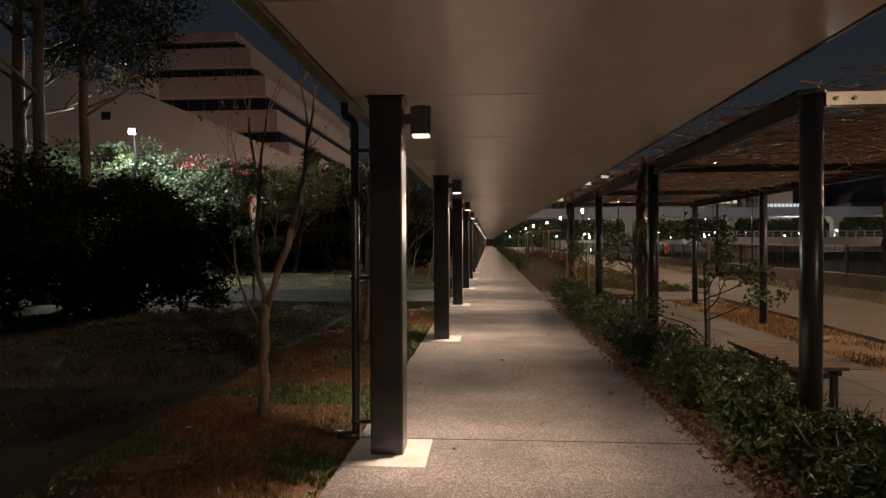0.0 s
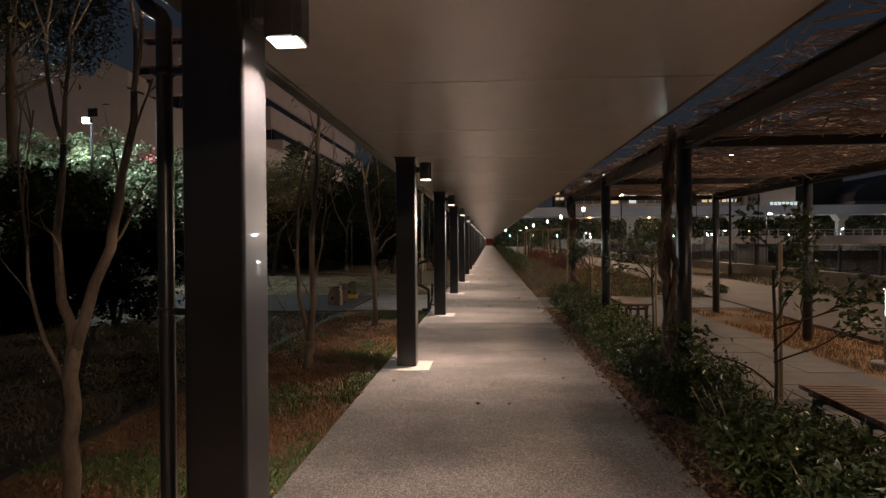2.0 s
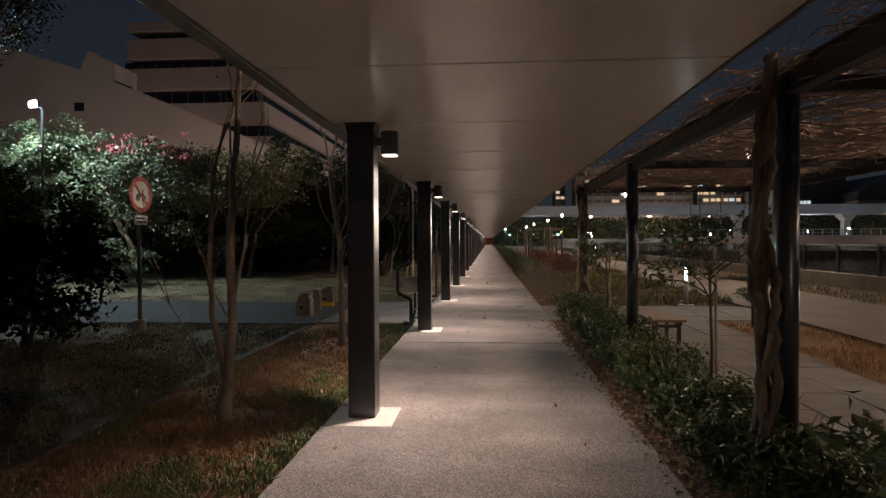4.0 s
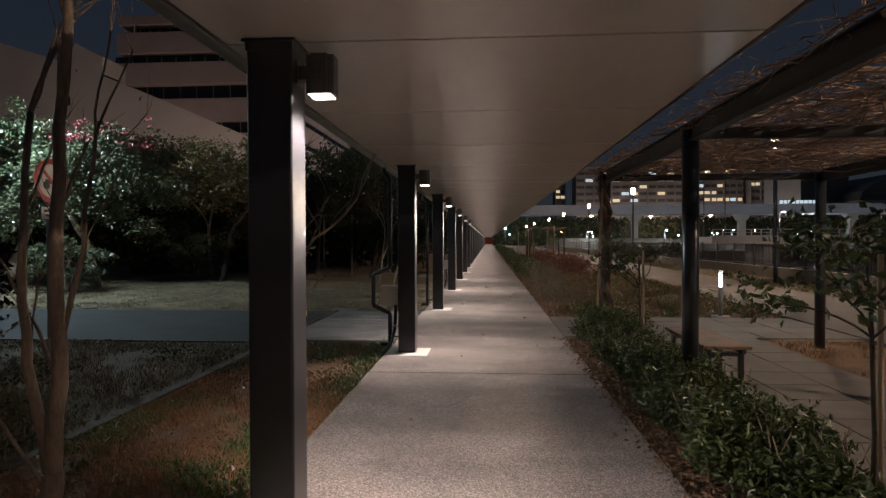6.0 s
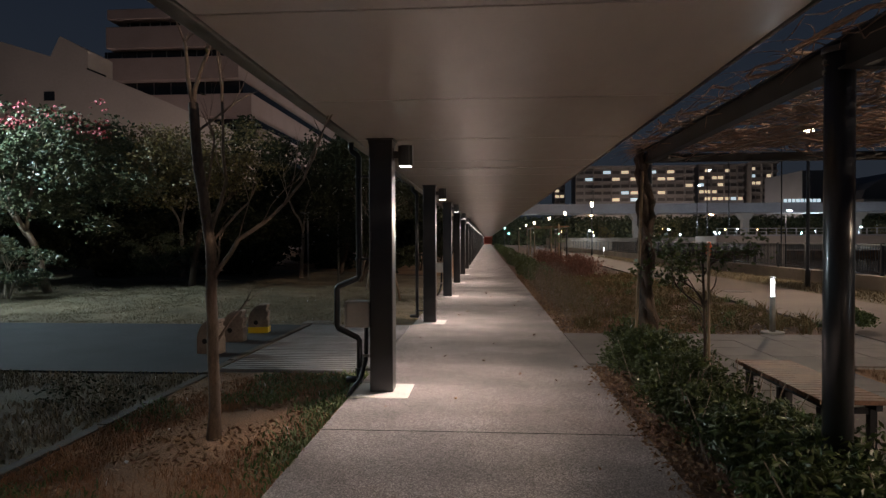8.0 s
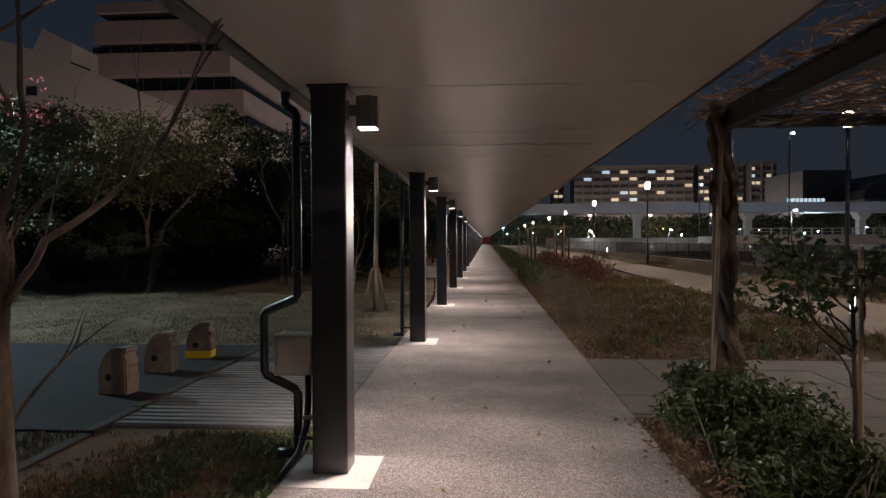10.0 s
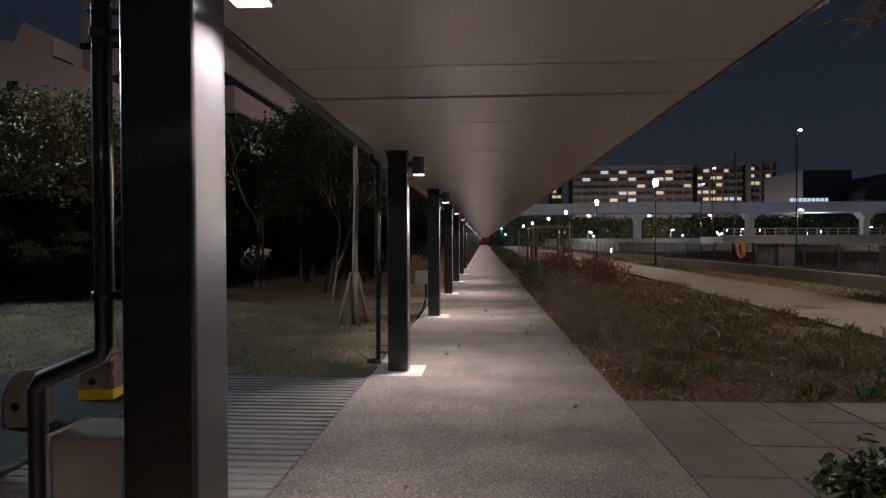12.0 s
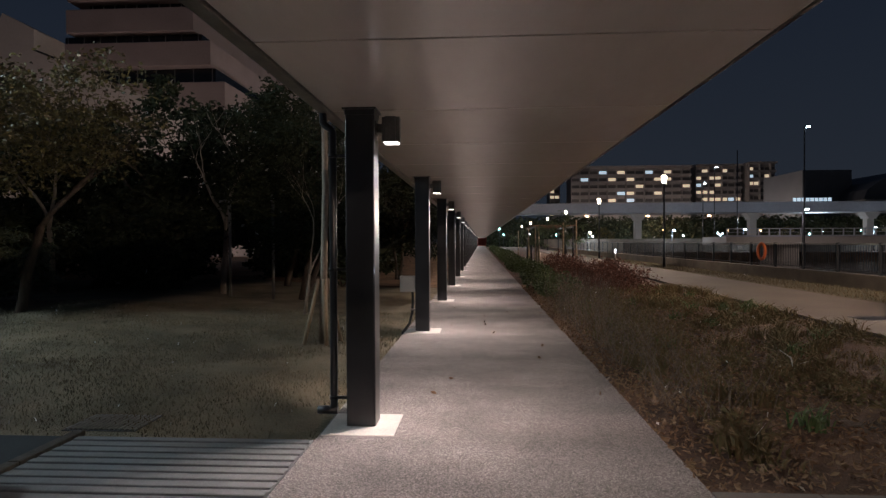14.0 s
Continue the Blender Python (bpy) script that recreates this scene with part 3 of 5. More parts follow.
def blob_points(n, centre, radii, hollow=0.55, lumps=5, seed=1):
    """Points in an uneven crown: several overlapping lumps, thinner inside."""
    rr = random.Random(seed)
    centre, radii = np.array(centre), np.array(radii)
    reach, size = (0.6, (0.35, 0.6)) if lumps < 9 else (0.75, (0.16, 0.34))
    cs = []
    for _ in range(lumps):
        d = Vector((rr.gauss(0, 1), rr.gauss(0, 1), rr.gauss(0, 1))).normalized() * rr.uniform(0.25, 1.0) ** 0.5
        cs.append((centre + radii * reach * np.array(d) * (1.15 if lumps >= 9 else 1.0), radii * rr.uniform(*size)))
    pts = []
    per = n // lumps + 1
    for c, r in cs:
        d = RNG.normal(size=(per, 3))
        d /= np.linalg.norm(d, axis=1)[:, None]
        s = RNG.uniform(hollow ** 2, 1, per) ** 0.5
        w = 1 + 0.25 * np.sin(d[:, 0] * 7 + seed) * np.sin(d[:, 2] * 6 + seed * 2) + RNG.normal(0, 0.06, per)
        pts.append(c + d * (s * w)[:, None] * r)
    p = np.concatenate(pts)[:n]
    return p[p[:, 2] > 0.03]


def spray_points(n, centre, radii, sprays, seed, size=0.42, flat=0.42):
    """Points in flattened, drooping sprays over the upper shell of a crown, with gaps between them."""
    rr = np.random.default_rng(seed)
    centre, radii = np.array(centre, float), np.array(radii, float)
    out = []
    for _ in range(sprays):
        d = rr.normal(size=3)
        d /= np.linalg.norm(d)
        at = centre + radii * d * rr.uniform(0.45, 1.0) * (1 + 0.22 * math.sin(d[0] * 5 + seed) * math.sin(d[2] * 4 + seed))
        k = max(6, int(n / sprays * rr.uniform(0.3, 1.8)))
        w = size * rr.uniform(0.6, 1.4)
        q = rr.normal(size=(k, 3)) * np.array([w, w, w * flat]) * 0.55
        q[:, 2] -= 0.35 * (q[:, 0] ** 2 + q[:, 1] ** 2) / max(w, 0.1)
        out.append(at + q)
    p = np.concatenate(out)
    return p[p[:, 2] > 0.03]


def grow(bm, start, way, length, radius, depth, rr, tips, bend=0.25, splits=(2, 3), shrink=0.68, sides=7, fall=0.0):
    """A branch with a wandering course that forks until depth runs out."""
    pts, radii = [Vector(start)], [radius]
    d = Vector(way).normalized()
    steps = 5 if depth > 0 else 4
    for i in range(steps):
        d = (d + Vector((rr.uniform(-bend, bend), rr.uniform(-bend, bend), rr.uniform(-bend, bend) * 0.5 - fall))).normalized()
        pts.append(pts[-1] + d * length / steps)
        radii.append(radius * (1 - (1 - shrink) * (i + 1) / steps) if depth > 0 else radius * (1 - 0.85 * (i + 1) / steps))
    bm_tube(bm, pts, radii, max(4, sides))
    if depth <= 0:
        tips.append(pts[-1])
        tips.append(pts[2])
        return
    for s in range(rr.randint(*splits)):
        spread = Vector((rr.uniform(-1, 1), rr.uniform(-1, 1), rr.uniform(0.1, 0.8)))
        at = rr.choice((len(pts) - 1, len(pts) - 1, len(pts) - 2))
        grow(bm, pts[at], d * 1.1 + spread * 0.75, length * rr.uniform(0.55, 0.8), radii[at] * rr.uniform(0.55, 0.75), depth - 1, rr, tips, bend, splits, shrink, sides - 1, fall)


def bare_tree(x, y, height, radius, label, seed, depth=3, lean=(0, 0), fork=0.4, leaf=0):
    rr = random.Random(seed)
    ob = thing("tree", x, y, -0.05, label, "tree", "young trees on the verge")
    bm, tips = bmesh.new(), []
    z = height * fork
    pts = [(0, 0, 0), (lean[0] * 0.3, lean[1] * 0.3, z * 0.35), (lean[0] * 0.6 + 0.02, lean[1] * 0.6, z * 0.7), (lean[0], lean[1], z)]
    bm_tube(bm, pts, [radius * 1.35, radius, radius * 0.95, radius * 0.85], 9)
    for s in range(2):
        a = rr.uniform(0, 6.28)
        grow(bm, pts[-1], (0.45 * math.cos(a + 3.14 * s), 0.3 * math.sin(a + 3.14 * s), 1.5), height * 0.25, radius * 0.66, depth, rr, tips)
    part("trunk", bm, M_BARK, ob)
    if leaf:
        cs = [Vector(q) + Vector((rr.gauss(0, 0.15), rr.gauss(0, 0.15), rr.gauss(0, 0.12))) for q in tips for _ in range(leaf)]
        leaves("crown", [tuple(q) for q in cs], 0.055, 0.03, M_AUTUMN, ob)
    return ob


def verge_tree(x, y, label, seed, stems, depth=3):
    """A small leafless tree: given main stems, each ending in upright forking twigs."""
    rr = random.Random(seed)
    ob = thing("tree", x, y, -0.05, label, "tree", "young trees on the verge")
    bm, tips = bmesh.new(), []
    for i, (course, r) in enumerate(stems):
        fine = [Vector(course[0])]
        for a, b in zip(course, course[1:]):
            a, b = Vector(a), Vector(b)
            for k in (1, 2, 3):
                fine.append(a.lerp(b, k / 3) + Vector((rr.gauss(0, 0.008), rr.gauss(0, 0.008), 0)))
        m = len(fine) - 1
        bm_tube(bm, fine, [r * ((1.35 if i == 0 and k == 0 else 1.0) - (0.15 if i == 0 else 0.5) * k / m) for k in range(m + 1)], 9)
        if i == 0 and course[-1][2] < 1.5:
            continue
        way = (fine[-1] - fine[-3]).normalized()
        for s in range(2):
            grow(bm, fine[-1], way + Vector((rr.uniform(-0.35, 0.35), rr.uniform(-0.35, 0.35), 0.5)), 0.55, r * 0.42, depth, rr, tips, 0.16)
        for k in range(3, m, 2):
            grow(bm, fine[k], (rr.uniform(-0.7, 0.7), rr.uniform(-0.7, 0.7), 1.0), 0.45, r * 0.24, 1, rr, tips, 0.2)
    part("trunk", bm, M_BARKBROWN, ob)
    cs = [tuple(Vector(q) + Vector((rr.gauss(0, 0.06), rr.gauss(0, 0.06), rr.gauss(0, 0.05)))) for q in tips if rr.random() < 0.3]
    leaves("crown", cs, 0.05, 0.026, M_AUTUMN, ob, up=-0.4)
    return ob


def leafy_tree(x, y, base, height, spread, n, mat, label, seed, trunk=0.09, leaf=(0.11, 0.06), flower=0, low=0.25, lumps=9, sprays=0):
    rr = random.Random(seed)
    ob = thing("tree", x, y, base, label, "tree", "trees beyond the lawn")
    bm, tips = bmesh.new(), []
    for s in range(2 if low < 0.2 else 1):
        grow(bm, (rr.uniform(-0.15, 0.15), rr.uniform(-0.15, 0.15), -0.1), (rr.uniform(-0.2, 0.2), rr.uniform(-0.2, 0.2), 1), height * 0.36, trunk, 3, rr, tips, 0.2)
    # Only floodlit evergreens get pale bark; dark bark stands in for shade.
    part("trunk", bm, M_BARK if mat is M_LEAFLIT else M_BARKDARK, ob)
    mid = (1 + low) / 2 * height
    if sprays:
        pts = spray_points(n, (0, 0, mid), (spread, spread * 0.85, (1 - low) / 2 * height), sprays, seed, 0.16 * spread, 0.45)
    else:
        pts = blob_points(n, (0, 0, mid), (spread, spread * 0.8, (1 - low) / 2 * height * 1.1), 0.3, lumps * 3, seed)
    leaves("crown", pts, leaf[0], leaf[1], mat, ob)
    if flower:
        fp = spray_points(flower, (0.5, -spread * 0.3, height * 0.88), (spread * 0.7, spread * 0.6, height * 0.10), 44, seed + 5, 0.16, 0.6)
        leaves("blossom", fp, 0.085, 0.075, M_FLOWER, ob)
    return ob


# ---------------- verge trees and woods ----------------
verge_tree(-1.90, 5.15, "young bare tree with pale trunk forked at waist height", 11,
           [([(0, 0, 0), (0.0, 0, 0.5), (0.02, 0, 1.0)], 0.045), ([(0.02, 0, 0.98), (-0.07, 0, 1.35), (-0.04, 0.03, 2.05)], 0.030),
            ([(0.02, 0, 0.95), (0.2, 0.02, 1.5), (0.30, 0, 1.85), (0.40, -0.03, 2.3)], 0.032), ([(0, 0, 0.75), (-0.22, 0.05, 1.15), (-0.32, 0.08, 1.7)], 0.014)])
verge_tree(-1.88, 9.25, "young bare tree with several stems from the ground", 5,
           [([(0, 0, 0), (0.01, 0, 0.18), (0.03, 0, 0.35)], 0.060), ([(0.03, 0, 0.30), (0.07, 0, 0.8), (0.05, 0.02, 1.4), (0.08, 0, 2.1), (0.16, 0, 2.9)], 0.046),
            ([(0.02, 0, 0.28), (-0.10, 0.02, 0.9), (-0.13, 0, 1.4), (-0.09, 0.02, 2.2)], 0.032), ([(0.05, 0, 0.9), (0.15, 0.08, 1.5), (0.22, 0.1, 2.1)], 0.018),
            ([(0, 0, 0.25), (-0.25, -0.06, 0.7), (-0.42, -0.1, 1.0)], 0.011)])
verge_tree(-1.76, 12.9, "slender bare tree with one long side branch", 8,
           [([(0, 0, 0), (-0.01, 0, 0.7), (0.0, 0, 1.3), (-0.08, 0.01, 1.9), (-0.16, 0.02, 2.6)], 0.045), ([(0, 0, 1.25), (0.22, 0, 1.55), (0.45, 0.05, 1.72), (0.68, 0.1, 2.0)], 0.020),
            ([(-0.03, 0, 1.5), (0.10, 0.03, 2.0), (0.09, 0, 2.6)], 0.018)], 2)
staked = bare_tree(-2.05, 23.3, 5.0, 0.05, "pale slim staked tree with drooping bare twigs", 21, 3, (0.03, 0), 0.64, 1)
for dx, dy, lx in ((-0.26, -0.12, 0.2), (0.1, -0.24, -0.08), (0.22, 0.16, -0.17)):
    part("stake", tube([(dx, dy, 0.0), (dx + lx, dy * 0.2, 0.95)], 0.03, 8), M_STAKE, staked, "peeled wooden support stake")

leafy_tree(-11.0, 23.6, 0.2, 4.9, 2.4, 21000, M_LEAFLIT, "broad evergreen tree with red blossom, lit by a floodlight", 31, 0.11, (0.13, 0.075), flower=430, low=0.36, sprays=130)
leafy_tree(-13.4, 23.0, 0.2, 5.7, 1.9, 17000, M_LEAFLIT, "tall evergreen tree with pale lit leaves", 32, 0.14, (0.12, 0.07), low=0.22, sprays=120)
leafy_tree(-16.6, 23.2, 0.2, 5.6, 2.2, 13000, M_LEAFLIT, "evergreen tree with glossy leaves beyond the lane", 42, 0.12, (0.13, 0.075), low=0.25, sprays=90)
leafy_tree(-8.1, 25.0, 0.2, 4.8, 2.4, 9500, M_AUTUMN, "broadleaf tree with yellowing leaves beyond the lawn", 33, 0.10, (0.10, 0.06), low=0.42, sprays=150)
leafy_tree(-11.2, 22.2, 0.2, 1.5, 1.2, 3500, M_LEAFLIT, "low rounded shrub at the foot of the trees", 34, 0.03, (0.10, 0.06), low=0.12, sprays=40)
leafy_tree(-9.4, 26.2, 0.2, 1.8, 1.3, 3500, M_LEAFLIT, "low glossy shrub under the trees", 43, 0.03, (0.12, 0.06), low=0.08, sprays=40)
leafy_tree(-7.6, 29.0, 0.2, 2.4, 2.0, 2500, M_LEAFUNLIT, "dark low shrub under the trees", 35, 0.03, (0.16, 0.09), low=0.05)
bare_tree(-6.3, 29.6, 5.9, 0.07, "leafless tree with reddish twigs at the edge of the woods", 44, 4, (0.1, 0), 0.3, 0)
bare_tree(-10.2, 28.8, 6.0, 0.07, "leafless tree with reddish twigs at the edge of the woods", 45, 4, (-0.1, 0), 0.3, 0)
bare_tree(-3.3, 26.6, 4.2, 0.03, "thin leafless shrub tree beside the walk", 46, 4, (0.1, 0), 0.2, 0)
# added trees that hide the lit office wall behind the woods
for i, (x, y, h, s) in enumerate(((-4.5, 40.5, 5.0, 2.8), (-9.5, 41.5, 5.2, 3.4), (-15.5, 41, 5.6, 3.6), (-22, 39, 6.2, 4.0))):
    leafy_tree(x, y, 0.1, h, s, 5000, M_LEAFUNLIT, "dark evergreen added deep in the woods to close gaps", 130 + i, 0.08, (0.42, 0.26), low=0.0, lumps=12)
leafy_tree(-3.9, 28.6, 0.2, 5.2, 1.9, 14000, M_LEAFUNLIT, "dark dense evergreen beside the walk", 36, 0.08, (0.11, 0.06), low=0.08, lumps=14)
leafy_tree(-5.6, 32.5, 0.2, 6.0, 2.3, 9000, M_LEAFUNLIT, "dark evergreen at the edge of the woods", 37, 0.1, (0.2, 0.1), low=0.1, lumps=12)
leafy_tree(-9.8, 33.5, 0.2, 6.4, 3.0, 10000, M_LEAFUNLIT, "dark evergreen at the edge of the woods", 38, 0.1, (0.22, 0.12), low=0.08, lumps=12)
leafy_tree(-14.5, 33.0, 0.2, 6.6, 3.2, 10000, M_LEAFUNLIT, "dark evergreen at the edge of the woods", 39, 0.1, (0.22, 0.12), low=0.08, lumps=12)
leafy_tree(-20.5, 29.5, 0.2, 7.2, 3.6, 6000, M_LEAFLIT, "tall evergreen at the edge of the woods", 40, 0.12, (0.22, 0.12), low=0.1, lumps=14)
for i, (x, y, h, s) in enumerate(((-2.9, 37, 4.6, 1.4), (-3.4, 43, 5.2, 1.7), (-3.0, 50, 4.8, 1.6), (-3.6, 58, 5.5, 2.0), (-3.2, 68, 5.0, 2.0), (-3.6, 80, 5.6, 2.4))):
    leafy_tree(x, y, 0.0, h, s, 2200, M_LEAFUNLIT, "dark shrubby tree beside the far walk", 50 + i, 0.06, (0.2, 0.1), low=0.05, lumps=9)
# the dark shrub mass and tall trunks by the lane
leafy_tree(-8.2, 12.2, -0.1, 3.3, 2.4, 16000, M_LEAFSHADE, "large dark evergreen shrub beside the lane", 61, 0.06, (0.13, 0.075), low=0.0, lumps=18)
leafy_tree(-9.6, 9.2, -0.1, 3.1, 2.5, 6000, M_LEAFSHADE, "large dark evergreen shrub beside the lane", 62, 0.06, (0.13, 0.075), low=0.0, lumps=14)
leafy_tree(-11.5, 13.2, -0.1, 4.2, 2.4, 7000, M_LEAFSHADE, "tall dark evergreen shrub beside the lane", 63, 0.06, (0.13, 0.075), low=0.0, lumps=14)


leafy_tree(-6.6, 12.9, -0.1, 2.5, 1.55, 8000, M_LEAFSHADE, "dark evergreen shrub overhanging the lane", 64, 0.05, (0.12, 0.07), low=0.0, lumps=14)
# added shrubs, put into gaps where only darkness shows
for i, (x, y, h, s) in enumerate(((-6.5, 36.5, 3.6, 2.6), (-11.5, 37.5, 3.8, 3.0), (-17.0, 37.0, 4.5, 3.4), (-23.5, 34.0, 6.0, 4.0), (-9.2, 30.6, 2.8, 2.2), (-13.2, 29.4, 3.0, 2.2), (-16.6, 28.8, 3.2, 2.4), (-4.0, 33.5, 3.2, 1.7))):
    leafy_tree(x, y, 0.1, h, s, 5000, M_LEAFUNLIT, "dark undergrowth added among the woods to fill black gaps", 80 + i, 0.05, (0.26, 0.15), low=0.0, lumps=12)


M_TALLBARK = material("furrowed_brown_bark", (0.15, 0.115, 0.085), 0.9, dark=(0.05, 0.038, 0.03), scale=5, fine=40, bump=0.9, depth=0.02, stretch=(1, 1, 0.25))


def tall_tree(x, y, height, radius, seed):
    rr = random.Random(seed)
    ob = thing("tree", x, y, -0.1, "tall dark tree with a bare furrowed trunk", "tree", "tall trees by the lane")
    bm, tips = bmesh.new(), []
    pts = [(0, 0, 0), (0.06, 0, height * 0.3), (-0.05, 0.05, height * 0.6), (0.05, 0, height)]
    bm_tube(bm, pts, [radius * 1.3, radius, radius * 0.85, radius * 0.5], 10)
    for s in range(7):
        a, zz = rr.uniform(0, 6.28), height * rr.uniform(0.35, 0.95)
        grow(bm, (0, 0, zz), (math.cos(a), math.sin(a), 0.7), height * 0.18, radius * 0.3, 2, rr, tips)
    part("trunk", bm, M_TALLBARK, ob)
    cs = [tuple(Vector(q) + Vector((rr.gauss(0, 0.28), rr.gauss(0, 0.28), rr.gauss(0, 0.2)))) for q in tips for _ in range(75)]
    leaves("crown", cs, 0.13, 0.05, M_LEAFSHADE, ob)


tall_tree(-11.1, 14.4, 9.0, 0.16, 71)
tall_tree(-12.6, 15.6, 10.0, 0.18, 72)
tall_tree(-10.2, 14.8, 8.5, 0.13, 73)

# ---------------- grass, litter and bed plants ----------------
def stuff(ob, label, category):
    return tagged(ob, label, category, kind="stuff")


stuff(blades("verge_grass", scatter(42000, -2.75, -0.98, 0.5, 15.1, 0.42, 3.0), 0.055, 0.006, M_GRASS, lean=1.0), "short dry straw-coloured grass on the verge", "grass")
stuff(blades("verge_weeds", scatter(11000, -2.75, -0.99, 3.0, 15.1, 0.85, 9.0), 0.06, 0.014, M_GREENGRASS, lean=1.2), "green weeds in patches on the verge", "grass")
stuff(blades("edge_weeds", [(-0.97 - abs(random.gauss(0, 0.16)), q, -0.02) for y0 in (5.6, 8.3, 9.9, 12.6, 13.6, 14.6) for q in (random.gauss(y0, 0.32) for _ in range(420))], 0.065, 0.016, M_GREENGRASS, lean=1.3), "green tufts along the path edge", "grass")
stuff(leaves("leaf_litter", scatter(7000, -2.75, -0.95, 1.0, 15.1, 0.4, 5.0, 0.012), 0.05, 0.025, M_DRY, up=0.0), "fallen brown leaves on the verge", "leaf litter")
stuff(leaves("shrub_ground_cover", scatter(8000, -9.5, -2.9, 4.0, 15.0, 0.65, 6.0, 0.03), 0.05, 0.028, M_LEAFUNLIT, up=0.1), "dark creeping ground cover beside the lane", "ground cover")
stuff(blades("dark_verge_grass", scatter(30000, -8.0, -2.9, 6.0, 15.0, 0.3, 2.0), 0.06, 0.011, M_GRASSDULL, lean=0.9), "dull grass between the shrubs and the lane", "grass")
stuff(blades("lawn_grass", scatter(60000, -14.0, -0.98, 19.0, 27.0, 0.25, 8.0), 0.038, 0.009, M_GRASSDULL, lean=1.0), "short dry lawn grass", "grass")
stuff(leaves("hedge_litter", [(random.uniform(1.5, 2.0) - abs(random.gauss(0, 0.05)), random.uniform(0.5, 15.6), random.uniform(-0.01, 0.02)) for _ in range(5200)], 0.05, 0.022, M_DRY, up=0.0), "fallen brown leaves along the hedge", "leaf litter")
stuff(leaves("bed_litter", [(1.53 + min(4.3, abs(random.gauss(0, 1.9))), random.uniform(18.15, 34), random.uniform(-0.03, 0.02)) for _ in range(17000)], 0.055, 0.025, M_DRY, up=0.0), "reddish fallen leaves over the planting bed", "leaf litter")
stuff(blades("bed_plants", scatter(6000, 1.9, 6.0, 18.3, 34.0, 1.0, 14.0), 0.10, 0.018, M_DRYPLANT, lean=0.9), "low dry yellowing plants in the bed", "plants")
stuff(blades("grass_bed_blades", scatter(9000, 4.5, 6.0, 2.0, 15.6, 0.45, 17.0), 0.08, 0.01, M_GRASS, lean=0.9), "dry grass behind the pergola", "grass")
stuff(blades("bank_grass", [(random.uniform(9.0 + 0.012 * (q - 9), 11.05), q, 0.0) for q in (random.uniform(2, 60) for _ in range(14000))], 0.11, 0.016, M_GRASSDULL, lean=0.8), "dry grass below the canal wall", "grass")
stuff(leaves("bed_clumps", [(q[0] + random.gauss(0, 0.07), q[1] + random.gauss(0, 0.07), q[2] + abs(random.gauss(0.03, 0.05))) for q in scatter(520, 2.0, 6.0, 18.4, 34.0, 0.6, 21.0) for _ in range(26)], 0.085, 0.03, M_DRYPLANT, up=0.4), "clumps of withered yellow-brown leaves in the bed", "plants")
stuff(leaves("path_leaves", [(random.uniform(-0.7, 1.5), random.uniform(2, 30), 0.012) for _ in range(46)] + [(-0.727, 8.48, 0.015), (0.18, 7.62, 0.01)], 0.06, 0.035, M_DRY, up=0.0), "a few dead leaves lying on the path", "leaf litter")
for name, count, mat, tall, label in (("bed_tufts", 120, M_DRYPLANT, 0.26, "withered yellow-brown tufts in the planting bed"), ("green_tufts", 36, M_GREENGRASS, 0.2, "small green tufts in the planting bed")):
    stuff(blades(name, [(q[0] + random.gauss(0, 0.06), q[1] + random.gauss(0, 0.06), q[2] - 0.01) for q in scatter(count, 2.0, 6.2, 18.4, 33.0, 0.5, 27.0) for _ in range(44)], tall, 0.020, mat, lean=1.3), label, "plants")
twigs = bmesh.new()
rr = random.Random(4)
for i in range(420):
    x, y = rr.uniform(1.75, 2.7), rr.uniform(19.6, 29.0)
    h = rr.uniform(0.25, 0.62) + (0.2 if y > 24 else 0)
    p0 = Vector((x, y, -0.03))
    p1 = p0 + Vector((rr.uniform(-0.2, 0.2), rr.uniform(-0.2, 0.2), h * 0.6))
    p2 = p1 + Vector((rr.uniform(-0.2, 0.2), rr.uniform(-0.2, 0.2), h * 0.5))
    bm_tube(twigs, [p0, p1, p2], [0.005, 0.004, 0.002], 3, False)
stuff(part("dry_shrub_twigs", twigs, M_BARKBROWN), "thin bare grey-brown shrub twigs along the bed", "shrub")
stuff(leaves("dry_shrub_leaves", [(random.gauss(2.2, 0.28), random.uniform(19.6, 29.5), random.uniform(0.03, 0.55)) for _ in range(4200)], 0.035, 0.02, M_DRYPLANT), "sparse brown leaves on dry shrubs", "shrub")
red = np.concatenate([blob_points(1700, (3.2 + random.uniform(-0.6, 0.6), y, 0.5), (0.85, 0.7, 0.62), 0.4, 4, int(y * 7)) for y in np.arange(29.5, 37, 0.8)])
stuff(leaves("red_shrub", red, 0.06, 0.035, M_REDSHRUB), "low reddish-brown shrubs in the bed", "shrub")
far_hedge = np.concatenate([blob_points(500, (2.0 + random.uniform(-0.15, 0.15), y, 0.4), (0.45, 0.6, 0.5), 0.5, 4, int(y * 3)) for y in np.arange(28.5, 110, 0.8)])
stuff(leaves("far_hedge", far_hedge, 0.10, 0.055, M_LEAF), "green hedge along the far walk", "hedge")

# the near hedge
hedge_pts = []
